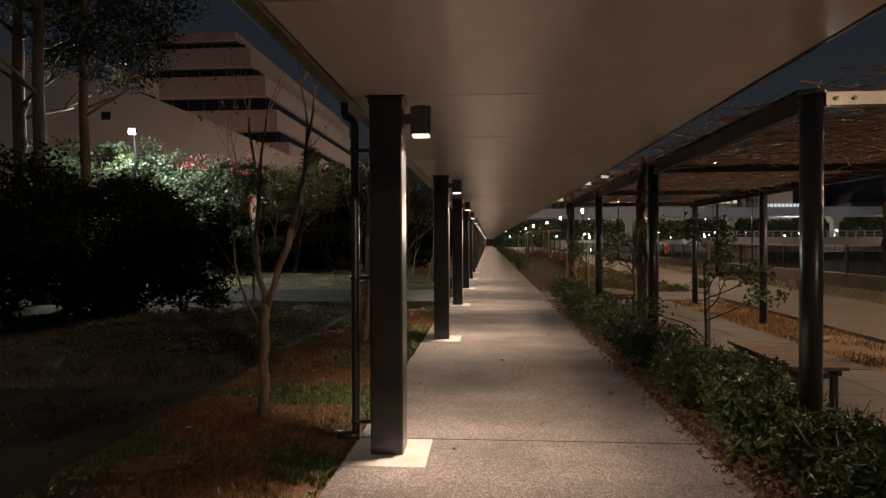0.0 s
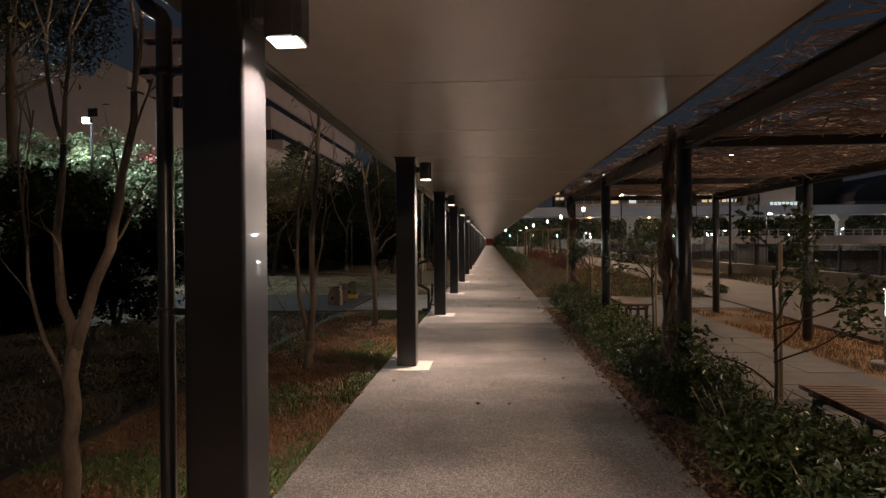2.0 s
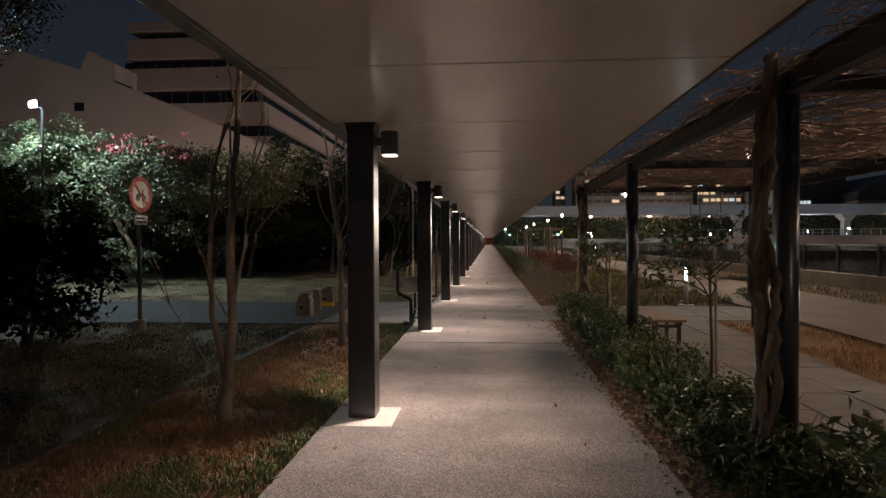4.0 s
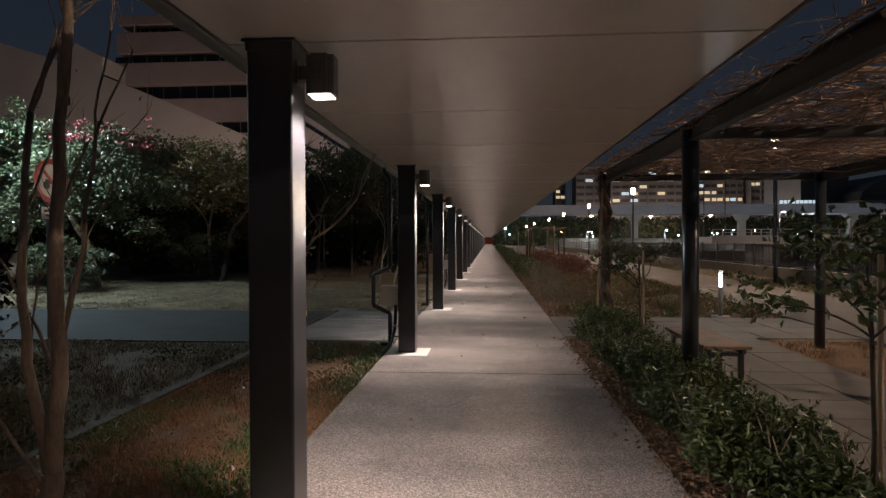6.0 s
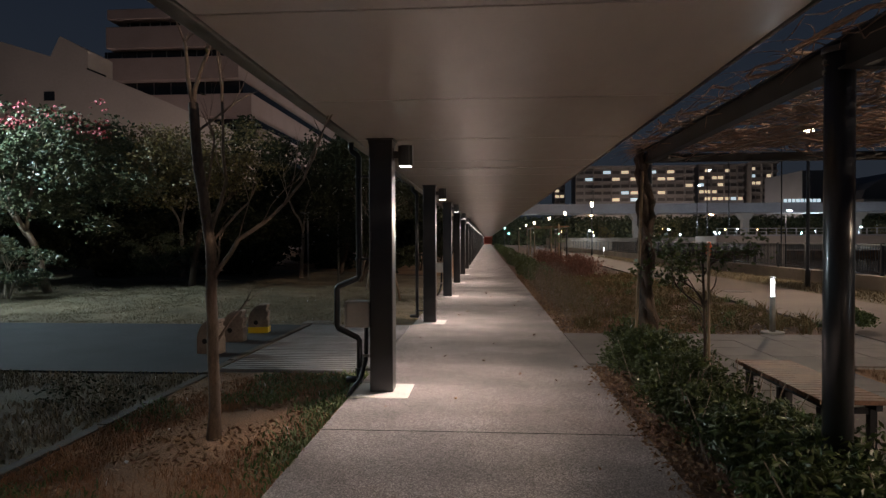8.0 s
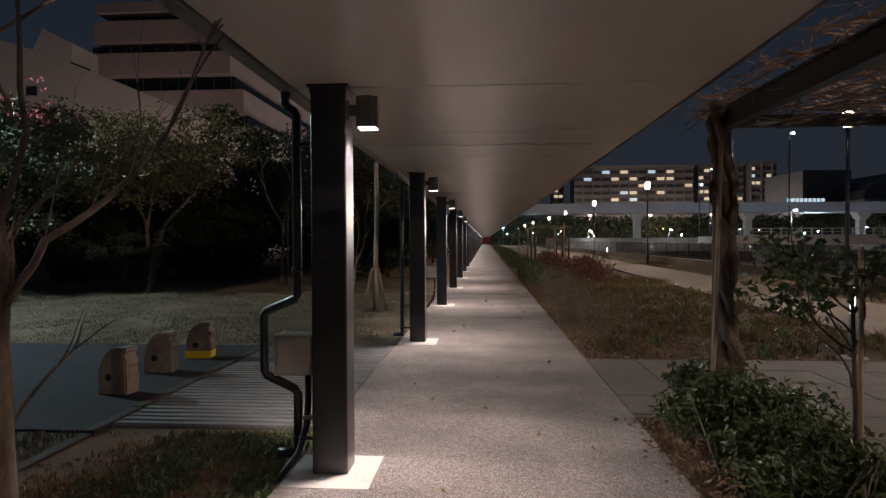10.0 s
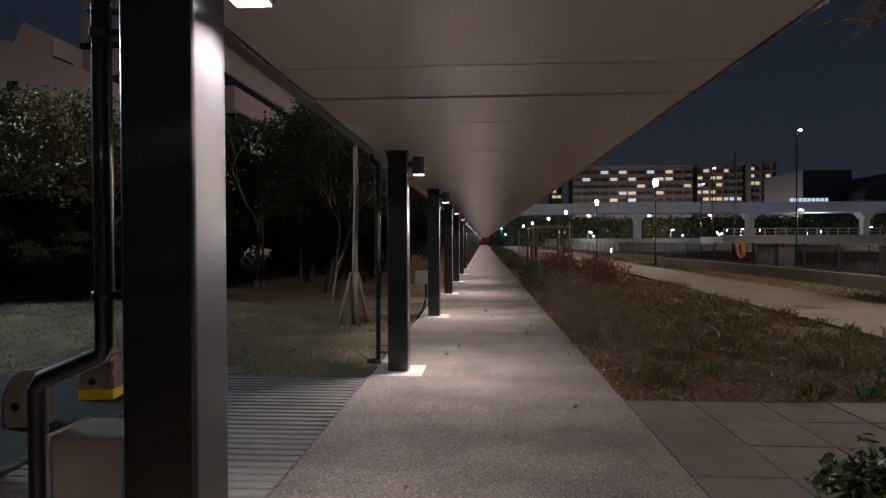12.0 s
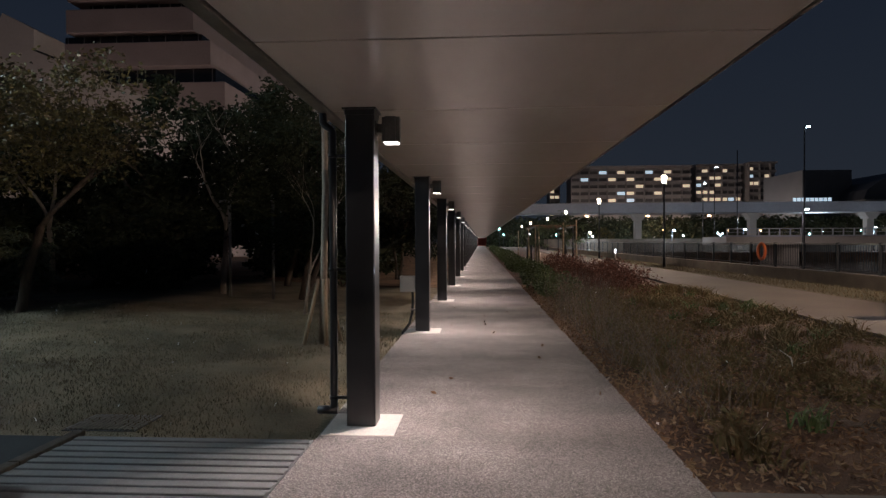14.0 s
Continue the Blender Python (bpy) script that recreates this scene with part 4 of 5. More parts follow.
for y in np.arange(0.6, 15.3, 0.33):
    wid = 0.39 + 0.09 * noise.noise(Vector((0, y * 0.7, 5)))
    high = 0.53 + 0.13 * noise.noise(Vector((3, y * 0.9, 1)))
    if y > 14.2:
        wid, high = wid * 1.15, high * 1.2
    cx = 1.99 + 0.07 * noise.noise(Vector((9, y * 0.6, 2)))
    hedge_pts.append(blob_points(2700, (cx, y, high * 0.50), (wid * 1.2, 0.40, high * 0.54), 0.35, 7, int(y * 100)))
stuff(leaves("hedge", np.concatenate(hedge_pts), 0.056, 0.025, M_LEAF, up=0.5), "dense low evergreen hedge with small glossy leaves", "hedge")
stems = bmesh.new()
for i in range(330):
    x, y = rr.uniform(1.8, 2.4), rr.uniform(0.8, 15.2)
    p1 = Vector((x + rr.uniform(-0.12, 0.12), y + rr.uniform(-0.12, 0.12), 0.22))
    bm_tube(stems, [(x, y, -0.05), p1, p1 + Vector((rr.uniform(-0.15, 0.15), rr.uniform(-0.15, 0.15), 0.25))], [0.007, 0.006, 0.003], 4, False)
stuff(part("hedge_stems", stems, M_BARK), "bare grey stems inside the hedge", "hedge")


def sapling(x, y, height, seed, stake=True):
    rr = random.Random(seed)
    ob = thing("sapling", x, y, -0.03, "young leafy sapling tied to a pale stake in the hedge", "sapling", "hedge saplings")
    bm, tips = bmesh.new(), []
    bm_tube(bm, [(0, 0, 0), (0.02, 0.01, height * 0.35), (0.0, 0.02, height * 0.75)], [0.016, 0.013, 0.009], 6)
    for s in range(7):
        a, z = rr.uniform(0, 6.28), height * rr.uniform(0.3, 0.75)
        grow(bm, (0, 0.01, z), (math.cos(a), math.sin(a), 0.8), 0.42, 0.007, 1, rr, tips, 0.3, (2, 2))
    part("stem", bm, M_BARKDARK, ob)
    cs = [tuple(Vector(q) + Vector((rr.gauss(0, 0.06), rr.gauss(0, 0.06), rr.gauss(0, 0.05)))) for q in tips for _ in range(24)]
    leaves("crown", cs, 0.058, 0.034, M_LEAF, ob)
    if stake:
        part("stake", tube([(0.07, 0.05, 0), (0.05, 0.03, height * 0.85)], 0.013 if height < 2 else 0.026, 7), M_STAKE, ob, "pale wooden stake")


sapling(2.12, 6.2, 1.75, 1)
sapling(2.15, 9.25, 1.7, 2)
sapling(2.18, 13.7, 1.75, 3)
for x, y, s in ((3.53, 35.9, 4), (3.53, 39.2, 5), (2.8, 43.5, 6), (3.3, 47.0, 7), (3.2, 52.5, 8), (2.9, 58.0, 9)):
    sapling(x, y, 2.6, s)

# ---------------- pergola ----------------
POST_Y = (4.13, 7.82, 11.5, 15.12)
TOP = 2.41


def pergola_post(x, y):
    ob = thing("pergola_post", x, y, 0, "round dark steel pergola post", "post", "pergola posts")
    part("tube", tube([(0, 0, -0.1), (0, 0, TOP - 0.02)], 0.068, 18), M_STEEL, ob)
    part("flange", tube([(0, 0, TOP - 0.02), (0, 0, TOP + 0.01)], 0.08, 18), M_STEEL, ob)
    for dz in (TOP - 0.06, TOP - 0.11):
        part("bolt", tube([(-0.066, 0.0, dz), (-0.08, 0.0, dz)], 0.012, 6), M_GALV, ob)
    return ob


post = pergola_post(2.06, POST_Y[0])
for x in (2.06, 5.0):
    for y in POST_Y:
        if (x, y) != (2.06, POST_Y[0]):
            copy_thing(post, pose(x, y, 0))
for x in (2.06, 5.0):
    beam = thing("pergola_beam", x, POST_Y[0], TOP, "dark steel channel beam along the pergola posts", "beam", "pergola beams")
    part("web", box(-0.012, 0.012, 0.07, POST_Y[3] - POST_Y[0] - 0.07, -0.10, 0.03), M_BEAM, beam)
    part("lower_flange", box(-0.04, 0.04, 0.07, POST_Y[3] - POST_Y[0] - 0.07, -0.112, -0.101), M_BEAM, beam)
    part("upper_flange", box(-0.04, 0.04, 0.07, POST_Y[3] - POST_Y[0] - 0.07, 0.031, 0.042), M_BEAM, beam)
for y in POST_Y:
    beam = thing("pergola_cross_beam", 2.06, y, TOP, "steel cross beam between two pergola posts", "beam", "pergola cross beams")
    # The first cross beam's lit look is put into a paler metal.
    part("web", box(0.07, 2.85, -0.03, 0.03, -0.09, 0.0, 0.004), M_FASCIA if y < 5 else M_BEAM, beam)
    for dx in (0.13, 0.24):
        part("bolt", tube([(dx, -0.03, -0.045), (dx, -0.042, -0.045)], 0.013, 8), M_GALV, beam)
wires = thing("trellis_wires", 2.08, 4.1, TOP, "thin steel trellis wires under the vines", "trellis")
for i in range(13):
    x = 0.2 + i * 0.21
    part("wire", tube([(x, 0, 0.012), (x, 5.5, 0.0), (x, 11.0, 0.012)], 0.004, 4), M_GALV, wires)

vines = bmesh.new()
rr = random.Random(15)
for i in range(1500):
    x, y = rr.uniform(2.0, 5.1), rr.uniform(4.0, 15.2)
    a = rr.choice((rr.gauss(0.0, 0.5), rr.gauss(1.57, 0.45), rr.gauss(0.2, 0.4)))
    z = TOP + 0.03 + abs(rr.gauss(0, 0.06))
    q, pts = Vector((x, y, z)), []
    r = rr.choice((0.004, 0.005, 0.006, 0.009, 0.013))
    for s in range(rr.randint(5, 9)):
        pts.append(q.copy())
        a += rr.gauss(0, 0.4)
        step = rr.uniform(0.15, 0.32)
        q = q + Vector((math.cos(a) * step, math.sin(a) * step, rr.gauss(0, 0.03)))
        q.z = max(TOP - 0.10, min(TOP + 0.22, q.z))
        q.x = max(1.95, min(5.15, q.x))
        q.y = max(3.9, min(15.3, q.y))
    bm_tube(vines, pts, [r * (1 - 0.6 * k / len(pts)) for k in range(len(pts))], 4, False)
for i in range(230):
    y = rr.uniform(5.5, 15.2) if i < 150 else rr.gauss(15.1, 0.18)
    q = Vector((2.05, y, TOP + 0.05))
    d = Vector((rr.uniform(-0.8, 0.1), rr.uniform(-0.9, 0.6), rr.uniform(0.0, 0.8)))
    pts = [q]
    for s in range(4):
        d = d + Vector((rr.gauss(0, 0.2), rr.gauss(0, 0.2), -0.16))
        pts.append(pts[-1] + d * rr.uniform(0.05, 0.11))
    bm_tube(vines, pts, [0.004, 0.0035, 0.003, 0.002, 0.001], 3, False)
M_VINE = material("dry_vine_bark", (0.50, 0.33, 0.24), 0.85, dark=(0.19, 0.125, 0.09), scale=4, fine=30, bump=0.3)
stuff(part("vine_tangle", vines, M_VINE), "tangled leafless vine stems over the pergola", "vine")


def vine_trunk(x, y, lean, seed, label, thick=0.03, strands=4):
    rr = random.Random(seed)
    ob = thing("climbing_vine", x, y, -0.05, label, "vine", "vine trunks")
    for strand in range(strands):
        bm, pts, radii = bmesh.new(), [], []
        turn, start = rr.uniform(2.4, 5.2) * rr.choice((-1, 1)), strand * 6.28 / strands
        for i in range(34):
            z = i / 33 * (TOP + 0.14)
            a = start + z * turn
            w = thick * 1.2 + 0.028 * math.sin(z * 5 + strand * 2)
            pts.append((lean[0] * (1 - z / TOP) ** 2 + w * math.cos(a) + rr.gauss(0, 0.009), lean[1] * (1 - z / TOP) ** 2 + w * math.sin(a) + rr.gauss(0, 0.009), z))
            radii.append(thick * (0.8 + 0.45 * rr.random() * abs(math.sin(z * 7 + strand))) * (1 - 0.3 * z / TOP))
        bm_tube(bm, pts, radii, 8)
        part("strand", bm, M_VINEBARK, ob)


M_VINEBARK = material("shaggy_vine_bark", (0.20, 0.145, 0.11), 0.9, dark=(0.05, 0.036, 0.027), scale=14, fine=90, bump=1.0, depth=0.015, stretch=(1, 1, 0.22))
vine_trunk(1.90, 7.72, (-0.10, -0.15), 1, "twisted dark vine trunk climbing a pergola post", 0.034)
vine_trunk(2.02, 15.02, (0.04, -0.12), 2, "thick twisted vine trunk covering the end post", 0.045, 5)
vine_trunk(4.85, 7.9, (0.35, 0.15), 3, "leaning vine trunk climbing the pergola", 0.03)
tagged(part("vine_stake", tube([(1.86, 14.78, -0.05), (1.97, 14.9, 2.2)], 0.016, 8), M_STAKE), "pale stake tied to the vine trunk", "stake")


# ---------------- benches ----------------
def bench(y0):
    ob = thing("bench", 2.57, y0, 0, "backless bench with brown wooden slats on black legs", "bench", "pergola benches")
    n = 19
    slat = to_mesh("slat", box(0.0, 0.47, 0.003, 1.40 / n - 0.006, 0.372, 0.405, 0.004), M_WOOD)
    for i in range(n):
        s = new("slat", slat)
        s.parent, s.location = ob, (random.uniform(-0.003, 0.003), i * 1.40 / n, 0)
    for x in (0.06, 0.38):
        part("rail", box(x, x + 0.04, 0.03, 1.37, 0.325, 0.372), M_STEEL, ob)
    for x in (0.05, 0.38):
        for y in (0.10, 0.68, 1.25):
            part("leg", box(x, x + 0.05, y, y + 0.05, 0.0, 0.325, 0.004), M_STEEL, ob)
    for y in (0.10, 0.68, 1.25):
        part("cross_bar", box(0.1, 0.38, y + 0.01, y + 0.04, 0.285, 0.325), M_STEEL, ob)


bench(5.42)
bench(12.62)

# ---------------- paving under and beside the pergola ----------------
paver_mesh = to_mesh("paver", box(0.004, 0.596, 0.004, 0.596, -0.06, 0.0, 0.006), M_PAVE)


def pave(name, x0, nx, y0, ny, label):
    floor = thing(name, x0, y0, 0.0, label, "pavement", kind="structure")
    part("bed", box(0, nx * 0.6, 0, ny * 0.6, -0.3, -0.012), M_KERB, floor)
    for i in range(nx):
        for j in range(ny):
            ob = new("paver", paver_mesh)
            ob.parent, ob.location = floor, (i * 0.6, j * 0.6, random.uniform(-0.003, 0.003))


pave("pergola_pavement", 2.6, 3, -3.46, 32, "worn pale concrete pavers under the pergola")
pave("cross_pavement", 1.55, 8, 15.74, 4, "grey square pavers crossing to the promenade")

# ---------------- bollard lights ----------------
M_TUBE = glow("bollard_glow", (0.95, 0.97, 1.0), 7.0)


def bollard(x, y):
    ob = thing("bollard_light", x, y, 0, "slim grey bollard light with a glowing white tube", "bollard light", "bollard lights")
    part("pole", tube([(0, 0, 0.02), (0, 0, 0.58)], 0.042, 14), M_GALV, ob)
    part("base_plate", tube([(0, 0, -0.02), (0, 0, 0.03)], 0.17, 18), M_KERB, ob, "round concrete base")
    part("light_tube", tube([(0, 0, 0.58), (0, 0, 0.86)], 0.028, 14), M_TUBE, ob, "glowing white tube")
    part("cap", tube([(0, 0, 0.86), (0, 0, 0.89)], 0.045, 14), M_GALV, ob)
    lamp("bollard_lamp", "POINT", 6, COOL, pose(x, y, 0.95), radius=0.05)


bollard(4.95, 9.6)
bollard(4.82, 18.25)
bollard(9.6, 57.3)
spot_plate = thing("garden_marker", 6.1, 12.3, 0, "small black plate on a thin stake in the grass", "marker")
part("stake", tube([(0, 0, -0.05), (0, 0, 0.2)], 0.012, 6), M_STEEL, spot_plate)
part("plate", box(-0.08, 0.08, -0.01, 0.01, 0.18, 0.36, 0.003), M_STEEL, spot_plate)
bush = thing("round_bush", 6.3, 18.6, 0, "small round green bush at the paving corner", "bush")
leaves("crown", blob_points(1500, (0, 0, 0.2), (0.35, 0.3, 0.25), 0.4, 5, 77), 0.05, 0.025, M_LEAF, bush)

# ---------------- canal wall, fence and lamps ----------------
M_PARAPET = material("stained_parapet_concrete", (0.17, 0.145, 0.12), 0.88, dark=(0.08, 0.068, 0.056), scale=1.4, fine=30, bump=0.35)
setting("canal_wall", box(WALL_X, WALL_X + 0.35, -30, 125, -3, 0.44, 0.012), M_PARAPET, "weathered concrete canal parapet", "wall")
setting("water", box(WALL_X + 0.34, 400, -200, 700, -3.2, -1.5), M_WATER, "dark still canal water with light reflections", "water")
fence_post = to_mesh("fence_post", box(-0.04, 0.04, -0.04, 0.04, 0.0, 0.92, 0.006), M_STEEL)
fence_rail = to_mesh("rail", box(-0.03, 0.03, 0, 1.96, 0.86, 0.90, 0.006), M_GALV)
low_rail = to_mesh("rail", box(-0.015, 0.015, 0, 1.96, 0.08, 0.11), M_STEEL)
bar_set = to_mesh("fence_bar", box(-0.008, 0.008, -0.008, 0.008, 0.11, 0.86), M_STEEL)
for i in range(-4, 40):
    y = 8.0 + i * 2.0
    panel = thing("fence_panel", WALL_X + 0.17, y, 0.43, "black steel balustrade panel on the canal wall", "fence", "canal fence")
    for name, mesh, dy in (("fence_post", fence_post, 0.0), ("rail", fence_rail, 0.04), ("lower_rail", low_rail, 0.04)):
        ob = new(name, mesh)
        ob.parent, ob.location = panel, (0, dy, 0)
    if 3 < y < 62:
        for j in range(15):
            ob = new("fence_bar", bar_set)
            ob.parent, ob.location = panel, (0, 0.15 + j * 0.122, 0)
ring = bmesh.new()
pts = [(0, 0.3 * math.cos(a * 0.3307), 0.3 * math.sin(a * 0.3307)) for a in range(20)]
bm_tube(ring, pts, 0.06, 8, False)
ring_ob = tagged(part("life_ring", ring, material("orange_life_ring", (0.75, 0.16, 0.04), 0.5)), "orange life ring hung on the canal fence", "life ring")
ring_ob.location = (WALL_X + 0.08, 38.9, 1.0)

M_GLOBE = glow("lantern_globe", (1.0, 0.80, 0.56), 11.0)


def lantern(y, x=10.1, lit=1550):
    ob = thing("street_lamp", x, y, 0, "dark promenade lamp post with a bright warm lantern", "street lamp", "promenade lamps")
    part("pole", tube([(0, 0, 0), (0, 0, 0.5), (0, 0, 0.55), (0, 0, 4.45)], [0.08, 0.08, 0.055, 0.045], 12), M_STEEL, ob)
    part("collar", tube([(0, 0, 4.42), (0, 0, 4.5)], [0.06, 0.105], 14), M_STEEL, ob)
    globe = part("globe", tube([(0, 0, 4.5), (0, 0, 4.62), (0, 0, 4.86), (0, 0, 4.94)], [0.10, 0.135, 0.155, 0.10], 16), M_GLOBE, ob, "glowing warm lantern")
    globe.visible_shadow = False
    part("hood", tube([(0, 0, 4.94), (0, 0, 4.98), (0, 0, 5.03)], [0.16, 0.13, 0.03], 16), M_STEEL, ob)
    if lit:
        lamp("lantern_light", "POINT", lit, (1.0, 0.74, 0.52), pose(x, y, 4.72), radius=0.08)


for y in (-12, 8.2, 27.6, 47.8, 65.6, 85, 104):
    lantern(y)
for y in (128, 152, 178):
    lantern(y, 9.6, 0)

# a second pergola along the promenade, far on
for x in (4.2, 6.8):
    for y in (58, 62, 66):
        copy_thing(post, pose(x, y, 0))
far_roof = thing("far_trellis", 4.2, 58, TOP, "dark pergola roof frame along the promenade", "trellis")
for x in (0, 2.6):
    part("beam", box(x - 0.05, x + 0.05, -0.2, 8.2, 0.0, 0.1), M_STEEL, far_roof)
for i in range(12):
    part("rafter", box(-0.2, 2.8, i * 0.72, i * 0.72 + 0.06, 0.1, 0.17), M_WOOD, far_roof)

# ---------------- far bank, bridges, buildings ----------------
M_WARMWIN = glow("lit_window_warm", (1.0, 0.76, 0.48), 0.6)
M_COOLWIN = glow("lit_window_cool", (0.75, 0.92, 1.0), 0.6)
M_FARLAMP = glow("far_lamp_head", (0.75, 0.95, 1.0), 14.0)
M_CONCRETE = material("far_bridge_concrete", (0.40, 0.36, 0.33), 0.8, dark=(0.30, 0.27, 0.25), scale=0.3, fine=3, bump=0)

bank = thing("far_bank", 12, 108, -3, "low dark bank beyond the canal", "bank", kind="structure")
part("bank_body", box(-1, 300, 0, 400, 0, 2.6), M_SOIL, bank)
road_bridge = thing("road_bridge", 34, 100, 0, "low pale road bridge with a railing over the canal", "bridge")
part("deck", box(0, 200, 0, 9, 0.75, 1.9, 0.05), M_CONCRETE, road_bridge)
part("coping", box(-0.3, 200, -0.2, 0.15, 1.9, 2.1), M_WHITEPAINT, road_bridge)
part("top_rail", box(0, 200, -0.08, 0.02, 2.95, 3.05), M_WHITEPAINT, road_bridge)
part("middle_rail", box(0, 200, -0.06, 0.0, 2.5, 2.56), M_WHITEPAINT, road_bridge)
baluster = to_mesh("baluster", box(-0.07, 0.07, -0.07, 0.05, 2.1, 2.96), M_WHITEPAINT)
for i in range(70):
    ob = new("baluster", baluster)
    ob.parent, ob.location = road_bridge, (0.1 + i * 1.4, 0, 0)
for x in (8, 34, 62, 95):
    part("pier", box(x, x + 2.2, 1, 8, -3, 0.75), M_CONCRETE, road_bridge)

viaduct = thing("viaduct", 5, 125, 0, "long white viaduct crossing above the canal on stout piers", "bridge")
part("girder", box(0, 230, 0, 7.5, 6.4, 7.95, 0.05), M_WHITEPAINT, viaduct)
part("parapet", box(0, 230, -0.15, 0.15, 7.95, 8.2), M_WHITEPAINT, viaduct)
for x in (24.3, 44.8, 65.3, 85.8, 126):
    pier = bmesh.new()
    bm_box(pier, x - 0.6, x + 0.6, 3.0, 4.2, -1, 5.2)
    for k in range(4):
        bm_box(pier, x - 0.68 - 0.2 * k, x + 0.68 + 0.2 * k, 2.4, 4.8, 5.2 + 0.3 * k, 5.502 + 0.3 * k)
    part("pier", pier, M_CONCRETE, viaduct)
sign_board = thing("roof_sign", 55.3, 124.95, 8.19, "long white glowing sign on the viaduct", "sign")
for i in range(9):
    part("sign_bar", box(i * 0.75, i * 0.75 + 0.55, 0, 0.1, 0.05, 0.65), M_COOLWIN, sign_board)


def far_lamp(x, y, z, power, colour=COOL, size=0.16, label="tall road lamp with a bright white head"):
    ob = thing("road_lamp", x, y, -0.5, label, "street lamp", "far road lamps")
    part("pole", tube([(0, 0, -1), (0, 0, z + 0.5)], 0.07, 6), M_STEEL, ob)
    part("arm", tube([(0, 0, z + 0.5), (size * 3.5, 0, z + 0.6)], 0.04, 6), M_STEEL, ob)
    part("head", box(size * 2, size * 5.5, -size, size, z + 0.42, z + 0.58), M_FARLAMP, ob, "bright lamp head")
    if power:
        lamp("road_light", "POINT", power, colour, pose(x + size * 3.5, y - 0.6, z - 0.25), radius=0.2)


far_lamp(32.2, 76.5, 12.6, 0, size=0.09)
far_lamp(36.9, 112, 12.9, 0, size=0.09)
far_lamp(37.3, 118, 10.9, 0, size=0.09)
for x, z, p in ((18, 2.9, 700), (31, 3.1, 700), (43, 3.2, 700), (64, 3.4, 700), (80, 3.0, 0), (97, 3.4, 700)):
    far_lamp(x, 113 + (x % 5), z, p, size=0.09, label="low road lamp with a bright cool head")
# made-up quay lamps, added only to brighten the bridge front
for x in (40, 62, 88):
    far_lamp(x, 92, 5.2, 600, WARM, 0.13, "warm lamp added on the quay to light the road bridge")
for x in (24, 36, 58, 77):
    leafy_tree(x, 132, -0.4, 4.6, 2.2, 500, M_AUTUMN, "small autumn street tree beyond the viaduct", 90 + x, 0.1, (0.5, 0.3))
part("quay_wall", box(0, 22, -0.4, 0, 1.0, 2.7), M_OLDKERB, bank)
part("road_parapet", box(-1, 120, 10, 10.3, 2.5, 4.75, 0.02), M_PARAPET, bank)
M_TEAL, M_AMBER, M_RED = glow("teal_light", (0.35, 1.0, 0.85), 16.0), glow("amber_light", (1.0, 0.55, 0.25), 14.0), glow("red_light", (1.0, 0.08, 0.05), 14.0)
for i, (x, y, z, mat) in enumerate(((4.5, 150, 4.6, M_TEAL), (6.0, 165, 3.4, M_TEAL), (7.5, 175, 5.5, M_RED), (12, 160, 3.5, M_FARLAMP), (20, 170, 4.0, M_AMBER), (28, 150, 3.8, M_FARLAMP), (37, 160, 3.6, M_FARLAMP), (52, 150, 3.4, M_FARLAMP), (60, 165, 4.2, M_AMBER), (74, 150, 3.6, M_FARLAMP), (88, 160, 4.0, M_TEAL), (104, 150, 4.4, M_RED), (112, 160, 3.6, M_FARLAMP), (16, 142, 3.1, M_TEAL), (23, 139, 2.7, M_FARLAMP), (26, 158, 3.6, M_AMBER), (33, 144, 2.9, M_TEAL), (41, 139, 2.8, M_FARLAMP), (45, 166, 4.4, M_AMBER), (49, 141, 2.9, M_FARLAMP), (56, 158, 3.3, M_FARLAMP), (66, 140, 3.0, M_TEAL), (70, 170, 4.2, M_AMBER), (80, 146, 3.2, M_FARLAMP), (95, 152, 3.4, M_AMBER))):
    ob = thing("distant_lamp", x, y, -0.4, "small distant street light beyond the canal", "street lamp", "distant lights")
    part("pole", tube([(0, 0, -1), (0, 0, z - 0.2)], 0.06, 6), M_STEEL, ob)
    part("head", tube([(0, 0, z - 0.2), (0, 0, z), (0, 0, z + 0.2)], [0.07, 0.12, 0.07], 8), mat, ob)
    if i % 3 == 0:
        lamp("distant_light", "POINT", 2600, (1.0, 0.66, 0.42) if mat is M_AMBER else COOL, pose(x, y, z + 0.1), radius=0.15)
# lamps added unseen behind the viaduct to brighten the apartment facades
for x in (45, 70, 95):
    ob = thing("yard_lamp", x, 272, -0.4, "tall lamp added out of sight to brighten the apartment blocks", "street lamp", "yard lamps")
    part("pole", tube([(0, 0, -1), (0, 0, 12)], 0.1, 6), M_STEEL, ob)
    part("head", box(-0.6, 0.6, -0.3, 0.3, 12, 12.25), M_AMBER, ob)
    lamp("added_fill_light", "POINT", 15000, (1.0, 0.8, 0.66), pose(x, 271.5, 11.4), radius=0.4)
stuff(leaves("far_woods", [(random.uniform(2, 170), random.uniform(172, 182), random.uniform(0, 8.0) * (0.75 + 0.25 * random.random())) for _ in range(52000)], 0.9, 0.6, M_LEAFUNLIT), "dark belt of trees beyond the viaduct", "trees")
mast = thing("light_mast", 40.4, 112, -0.5, "tall thin dark mast above the road", "mast")
part("pole", tube([(0, 0, -1), (0, 0, 16)], 0.08, 6), M_STEEL, mast)


